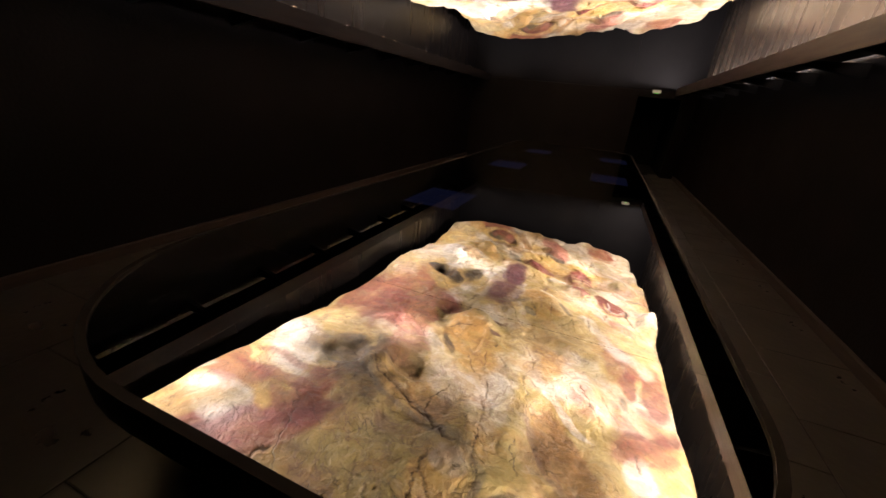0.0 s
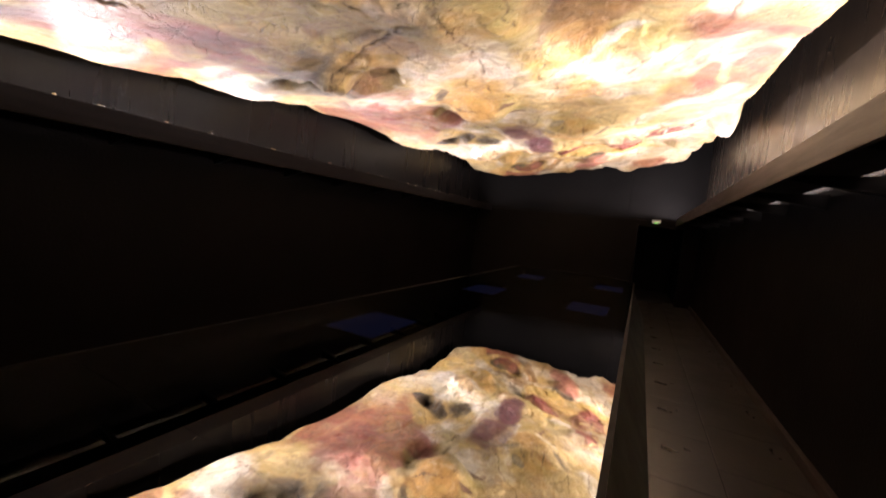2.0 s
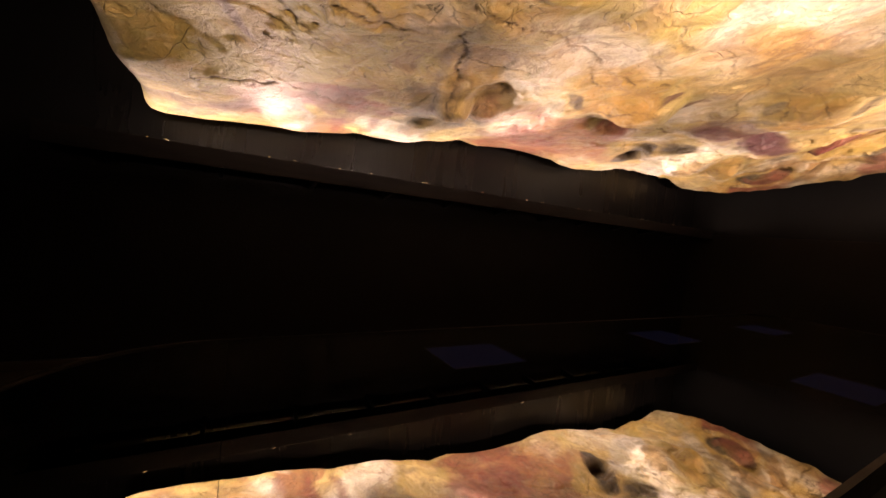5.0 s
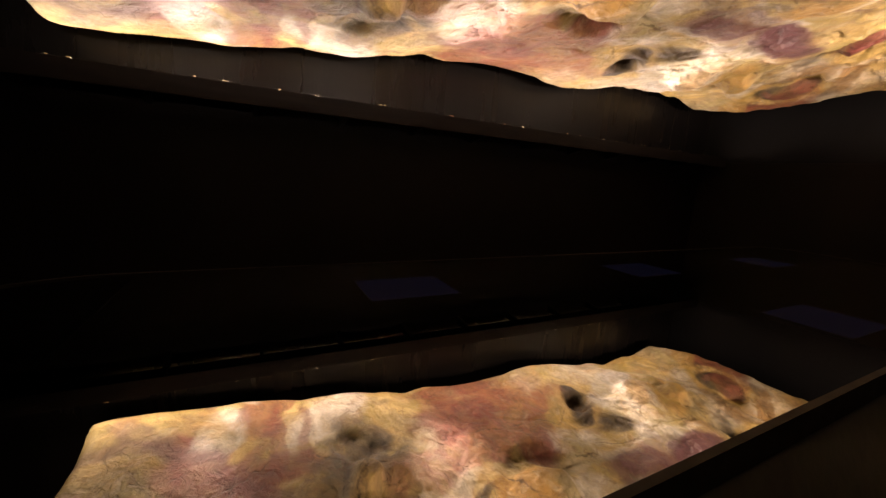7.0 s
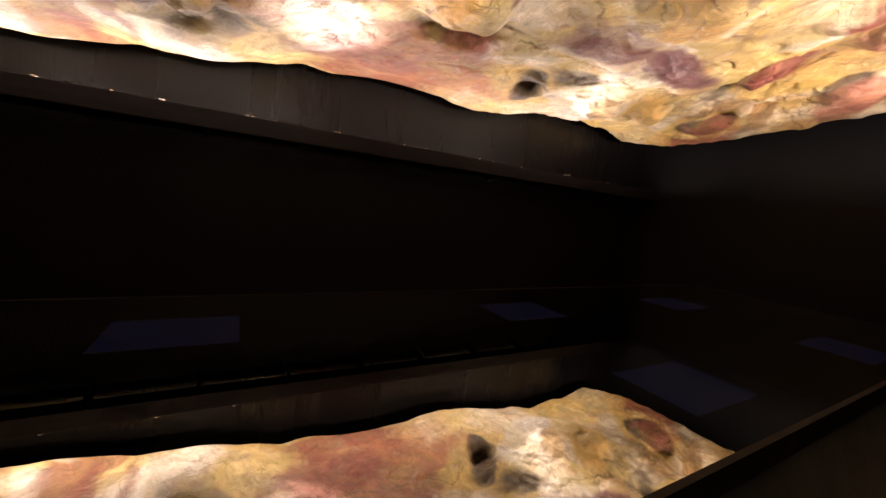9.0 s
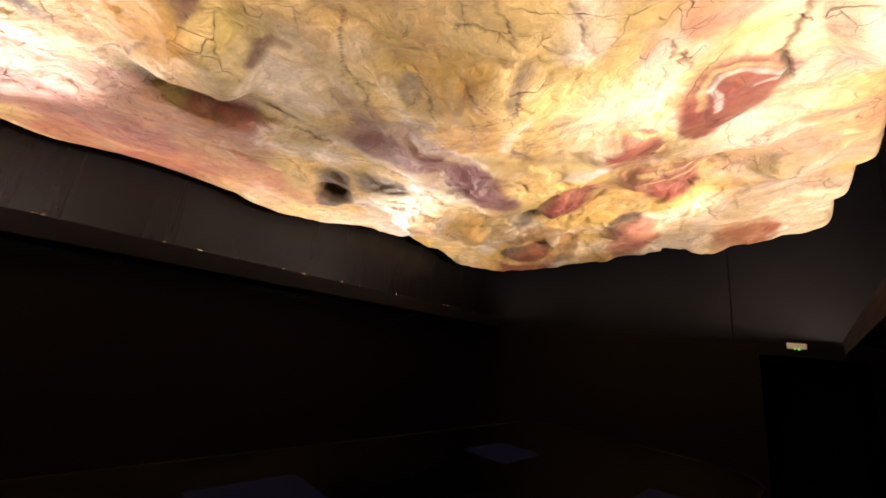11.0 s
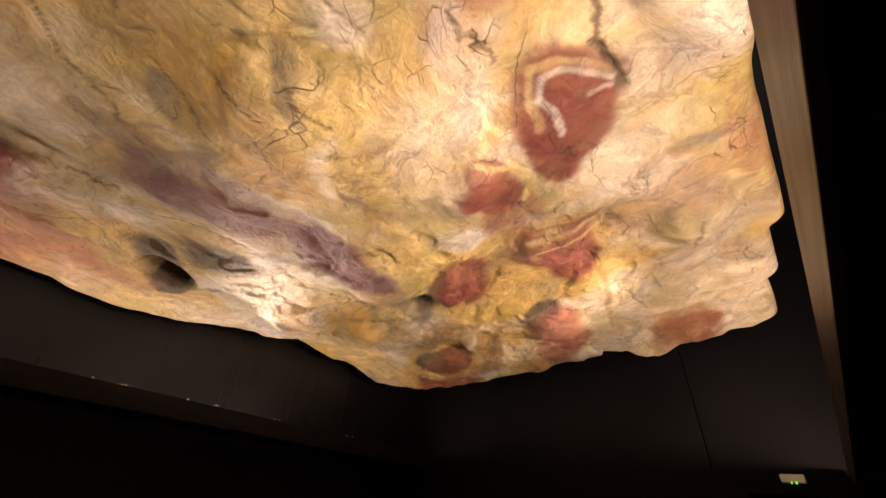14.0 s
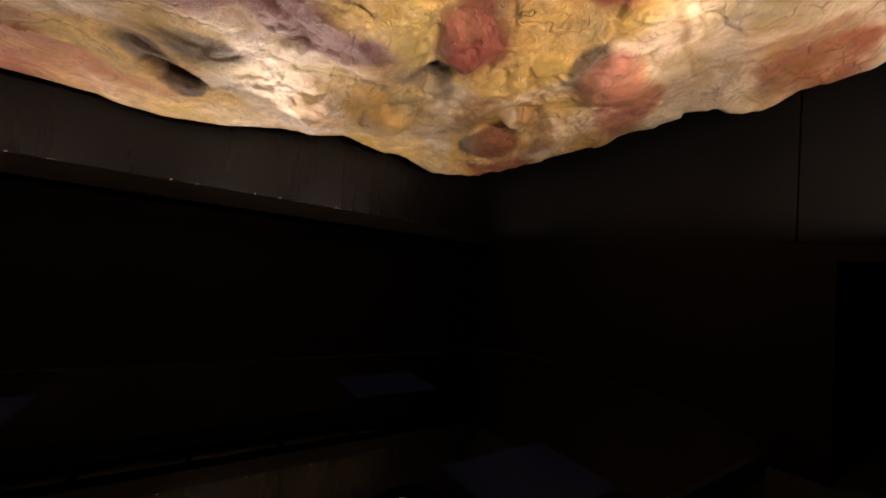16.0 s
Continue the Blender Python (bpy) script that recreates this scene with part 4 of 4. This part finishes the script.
crack(0.020, [(1.37, 6.83), (1.31, 6.91), (1.27, 7.05), (1.20, 7.18), (1.17, 7.39), (1.20, 7.65)])
crack(0.020, [(1.08, 9.49), (1.21, 9.07)])
crack(0.032, [(1.17, 7.45), (1.20, 7.65)])
crack(0.011, [(-0.52, 1.99), (-0.68, 2.15), (-0.84, 2.35), (-0.84, 2.53)])
crack(0.011, [(-0.33, 2.18), (-0.36, 2.37), (-0.43, 2.58)])
crack(0.011, [(-0.86, 1.66), (-0.96, 1.83), (-1.08, 2.00)])
crack(0.011, [(-0.47, 1.58), (-0.53, 1.69), (-0.55, 1.87), (-0.52, 1.99)])
crack(0.011, [(-2.31, 3.50), (-1.92, 3.42), (-1.55, 3.32), (-1.28, 3.17)])
crack(0.011, [(0.01, 2.69), (-0.10, 2.98), (-0.10, 3.15)])
crack(0.011, [(1.05, 3.43), (0.94, 3.79), (0.82, 4.08), (0.67, 4.53)])
crack(0.011, [(0.72, 3.71), (0.55, 4.19), (0.43, 4.60)])
crack(0.011, [(-2.13, 1.47), (-2.15, 1.65), (-2.03, 1.93)])
crack(0.011, [(-1.27, 0.79), (-1.22, 1.02), (-1.14, 1.25), (-1.14, 1.44)])
crack(0.011, [(-0.65, 4.53), (-0.45, 4.25)])
crack(0.011, [(-1.03, 4.30), (-0.73, 3.85)])
crack(0.011, [(-1.52, 1.25), (-1.64, 1.42), (-1.60, 1.56)])
crack(0.011, [(-0.48, 3.04), (-0.56, 3.49), (-0.71, 3.98), (-0.78, 4.50)])
crack(0.011, [(-0.17, 3.62), (-0.20, 4.07), (-0.19, 4.48), (-0.33, 4.98)])
crack(0.011, [(-0.99, 2.58), (-1.04, 2.83), (-1.08, 3.23), (-0.99, 3.56)])
crack(0.011, [(-0.34, 2.41), (-0.41, 2.66), (-0.49, 2.94), (-0.48, 3.04)])
crack(0.011, [(-2.25, 2.97), (-2.18, 3.18), (-2.00, 3.36), (-2.04, 3.64)])
crack(0.011, [(-0.75, 2.05), (-0.85, 2.27), (-0.84, 2.63)])
crack(0.011, [(-1.12, 1.80), (-1.22, 2.02), (-1.36, 2.23)])
crack(0.018, [(-1.84, 3.37), (-1.34, 3.09), (-1.04, 2.94), (-0.65, 2.80)])


def build_rock():
    """The sheet with its painted underside, its flanks and its rough back."""
    low = np.stack([GX, GY, Z], -1).reshape(-1, 3)
    high = low.copy()
    inset = np.stack([GX, GY], -1).reshape(-1, 2)
    high[:, 2] = bed(inset[:, 0], inset[:, 1]) + 0.42
    n = NU * NV
    idx = np.arange(n).reshape(NU, NV)
    quads = np.stack([idx[:-1, :-1], idx[:-1, 1:], idx[1:, 1:], idx[1:, :-1]], -1).reshape(-1, 4)
    loop = np.concatenate([idx[:, 0], idx[-1, 1:], idx[-2::-1, -1], idx[0, -2:0:-1]])
    rim_pos = high[loop]
    m = len(loop)
    rim_idx = n + np.arange(m)
    nxt = np.roll(np.arange(m), -1)
    flank = np.stack([loop, loop[nxt], rim_idx[nxt], rim_idx], -1)
    verts = np.concatenate([low, rim_pos, [[(WALL_L + WALL_R) / 2, 6.3, 4.05]]])
    back = [(int(rim_idx[i]), int(rim_idx[nxt[i]]), n + m) for i in range(m)]
    me = bpy.data.meshes.new("painted_rock_ceiling")
    me.from_pydata(verts.tolist(), [], quads.tolist() + flank.tolist() + back)
    col = me.color_attributes.new("pigment", "FLOAT_COLOR", "POINT")
    rgba = np.ones((len(verts), 4))
    rgba[:n, :3] = C.reshape(-1, 3)
    rgba[n:, :3] = (0.05, 0.045, 0.04)
    col.data.foreach_set("color", rgba.ravel())
    me.polygons.foreach_set("use_smooth", [True] * len(me.polygons))
    me.materials.append(ROCK)
    me.validate()
    return me


tagged(new("painted_rock_ceiling", build_rock()), "cream and ochre cracked rock slab with red and black cave paintings, hung overhead", "rock ceiling")


# ---- the mirror table ----
def rounded(x0, x1, y0, y1, radii, steps=14):
    """A plan outline with corner radii: near left, near right, far right, far left."""
    pts = []
    for (cx, cy, sx, sy, a0), r in zip(((x0, y0, 1, 1, 180), (x1, y0, -1, 1, 270), (x1, y1, -1, -1, 0), (x0, y1, 1, -1, 90)), radii):
        for i in range(steps + 1):
            a = radians(a0 + 90 * i / steps)
            pts.append((cx + sx * r + r * math.cos(a), cy + sy * r + r * math.sin(a)))
    return pts


def inside(d):
    x0, x1, y0, y1 = TABLE
    return rounded(x0 + d, x1 - d, y0 + d, y1 - d, [max(0.05, r - d) for r in (0.95, 0.85, 0.6, 0.6)])


table = thing("mirror_table", (TABLE[0] + TABLE[1]) / 2, (TABLE[2] + TABLE[3]) / 2, 0, "long rounded black table with a mirror top under the rock", "table")
SHIFT = Matrix.Translation(-table.location)


def table_part(name, bm, material, parent, label=""):
    bmesh.ops.transform(bm, matrix=SHIFT, verts=bm.verts[:])
    return part(name, bm, material, parent, label)


def loft(low, z0, high, z1):
    """A closed body between two plan outlines with as many points each."""
    bm = bmesh.new()
    a, b = [bm.verts.new((x, y, z0)) for x, y in low], [bm.verts.new((x, y, z1)) for x, y in high]
    bm.faces.new(a[::-1])
    bm.faces.new(b)
    for i in range(len(low)):
        j = (i + 1) % len(low)
        bm.faces.new((a[i], a[j], b[j], b[i]))
    return bm


FOOT = rounded(TABLE[0] + 0.34, TABLE[1] + 0.24, TABLE[2] + 0.34, TABLE[3] - 0.3, [0.7, 0.9, 0.5, 0.5])
table_part("apron", loft(FOOT, 0.004, inside(0.015), MIRROR - 0.121), APRON, table, "glossy dark side panel, splayed along the walkway")
table_part("rim", ring(inside(0.0), inside(0.03), MIRROR - 0.12, MIRROR + 0.010), RIM, table, "flat dark brown rim")
table_part("bed", prism(inside(0.03), MIRROR - 0.08, MIRROR - 0.02), BLACK, table)
SEAMS = [TABLE[2], 1.72, TABLE[3]]


def cut_outline(y0, y1):
    pts = inside(0.032)
    bm = bmesh.new()
    face = bm.faces.new([bm.verts.new((x, y, MIRROR)) for x, y in pts])
    for y, keep in ((y0, 1), (y1, -1)):
        bmesh.ops.bisect_plane(bm, geom=bm.verts[:] + bm.edges[:] + bm.faces[:], plane_co=(0, y, 0), plane_no=(0, keep, 0), clear_inner=True)
    got = bmesh.ops.extrude_face_region(bm, geom=bm.faces[:])
    for v in got["geom"]:
        if isinstance(v, bmesh.types.BMVert):
            v.co.z -= 0.008
    return bm


for y0, y1 in zip(SEAMS, SEAMS[1:]):
    table_part("mirror_pane", cut_outline(y0 + 0.0009, y1 - 0.0009), MIRROR_GLASS, table, "clear mirror pane")


def display(x, y):
    ob = thing("flush_display", x, y, MIRROR, "dim blue glass display lying flush on the mirror table", "screen", "displays on the table")
    part("bezel", box(-0.2412, 0.2412, -0.3312, 0.3312, 0.0, 0.0004), BLACK, ob, "thin black bezel")
    part("glass", box(-0.24, 0.24, -0.33, 0.33, 0.0, 0.0008), SCREEN_GLASS, ob)
    return ob


first = display(-1.26, 3.46)
for x, y in ((-1.26, 6.10), (-1.18, 8.45), (0.20, 6.08), (0.28, 8.52)):
    copy_thing(first, pose(x, y, MIRROR))


# ---- light troughs on the long walls ----
def trough(x_wall, side, y0, y1, wood, label, deep):
    """A wooden trough held off the wall by iron brackets, with small lamp heads in it. side: 1 juts to +x."""
    ob = thing("light_trough", x_wall, (y0 + y1) / 2, LEDGE, label, "light trough", "light troughs on the walls")
    h = (y1 - y0) / 2
    f0, f1 = sorted((side * (deep - 0.025), side * deep))
    s0, s1 = sorted((side * 0.05, side * (deep - 0.025)))
    part("fascia", box(f0, f1, -h, h, -0.16, 0.022, 0.004), wood, ob)
    part("shelf", box(s0, s1, -h, h, -0.045, -0.02), IRON, ob, "black metal shelf")
    count = int((y1 - y0) / 0.95)
    bracket, head = None, None
    for i in range(count):
        y = -h + 0.4 + i * 0.95
        bm = bmesh.new()
        prof = [(0.0, -0.10), (0.0, -0.22), (0.03, -0.22), (deep - 0.015, -0.125), (deep - 0.015, -0.10)]
        a = [bm.verts.new((side * px, -0.022, pz)) for px, pz in prof]
        b = [bm.verts.new((side * px, 0.022, pz)) for px, pz in prof]
        bm.faces.new(a)
        bm.faces.new(b[::-1])
        for j in range(len(prof)):
            k = (j + 1) % len(prof)
            bm.faces.new((a[j], a[k], b[k], b[j]))
        if bracket is None:
            bracket = part("bracket", bm, IRON, ob, "black iron bracket")
            bracket.location.y = y
        else:
            bm.free()
            o = new("bracket", bracket.data)
            o.parent, o.location = ob, (0, y, 0)
    for i in range(count):
        y = -h + 0.75 + i * 0.95 + 0.12 * math.sin(i * 2.3)
        if head is None:
            bm = bmesh.new()
            bmesh.ops.create_cone(bm, cap_ends=True, segments=14, radius1=0.013, radius2=0.018, depth=0.036)
            bmesh.ops.bevel(bm, geom=bm.edges[:], offset=0.003, segments=1, affect="EDGES")
            head = part("lamp_head", bm, CHROME, ob, "small bright metal lamp head", smooth=True)
            head.location = (side * (deep - 0.05), y, 0.02)
        else:
            o = new("lamp_head", head.data)
            o.parent, o.location = ob, (side * (deep - 0.05), y, 0.02)
            o.rotation_euler = (0.2 * math.sin(i * 1.7), side * -0.3, 0)
    # Added chrome beads on the fascia's top edge, for the lamp heads' glints.
    clip = None
    for i in range(count):
        y = -h + 0.9 + i * 0.95 + 0.2 * math.sin(i * 1.3)
        if clip is None:
            bm = bmesh.new()
            bmesh.ops.create_uvsphere(bm, u_segments=12, v_segments=8, radius=0.012)
            bmesh.ops.scale(bm, vec=(0.8, 2.0, 0.8), verts=bm.verts[:])
            clip = part("clip", bm, CHROME, ob, "small bright metal bead, added for a lamp head's glint", smooth=True)
            clip.location = (side * (deep - 0.0125), y, 0.026)
        else:
            o = new("clip", clip.data)
            o.parent, o.location = ob, (side * (deep - 0.0125), y, 0.026)
    return ob


trough(WALL_L, 1, 0.2, 11.1, WOOD_SHADED, "long brown wooden light trough on iron brackets along the wall, toned down for shade", 0.49)
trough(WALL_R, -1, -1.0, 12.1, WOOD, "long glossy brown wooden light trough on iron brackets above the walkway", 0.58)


# ---- emergency light over the doorway ----
lamp_y = end_y(1.0)
elight = thing("emergency_light", 1.0, lamp_y - 0.04, 2.16, "small white emergency light box lit above the doorway", "emergency light")
part("housing", box(-0.10, 0.10, -0.03, 0.035, -0.04, 0.04, 0.01), WHITEP, elight, "white plastic housing")
part("diffuser", box(-0.098, 0.098, -0.038, -0.028, -0.034, 0.034, 0.004), DIFFUSER, elight, "pale lit diffuser")
for dx in (-0.02, 0.02):
    part("indicator", box(dx - 0.006, dx + 0.006, -0.044, -0.036, -0.052, -0.03), LED, elight, "green indicator lamp")

# ---- hazard tape on the floor by the table ----
tape = thing("hazard_tape", -0.98, 0.66, 0.0, "yellow and black striped hazard tape stuck to the floor", "tape")
for i in range(6):
    y = i * 0.11 - 0.25
    bm = prism([(-0.035, y), (0.035, y + 0.05), (0.035, y + 0.16), (-0.035, y + 0.11)], 0.001, 0.003)
    part("stripe", bm, YELLOW if i % 2 else TAPEBLACK, tape)

# ---- floor slabs ----
SX, SY = 1.02, 0.78
slab_mesh = mesh_of("floor_slab", box(-SX / 2 + 0.004, SX / 2 - 0.004, -SY / 2 + 0.004, SY / 2 - 0.004, -0.03, 0.0, 0.003), STONE)
i = 0
for cx in np.arange(WALL_L + SX / 2, WALL_R, SX):
    for cy in np.arange(BACK + SY / 2, END_R, SY):
        in_table = TABLE[0] + 0.9 < cx < TABLE[1] - 0.7 and TABLE[2] + 1.2 < cy < TABLE[3] - 1.2
        if in_table or cy > end_y(cx) + 0.3:
            continue
        o = new("floor_slab", slab_mesh)
        o.parent, o.location = floor, (float(cx), float(cy + (SY / 2 if i % 2 else 0)), 0)
    i += 1
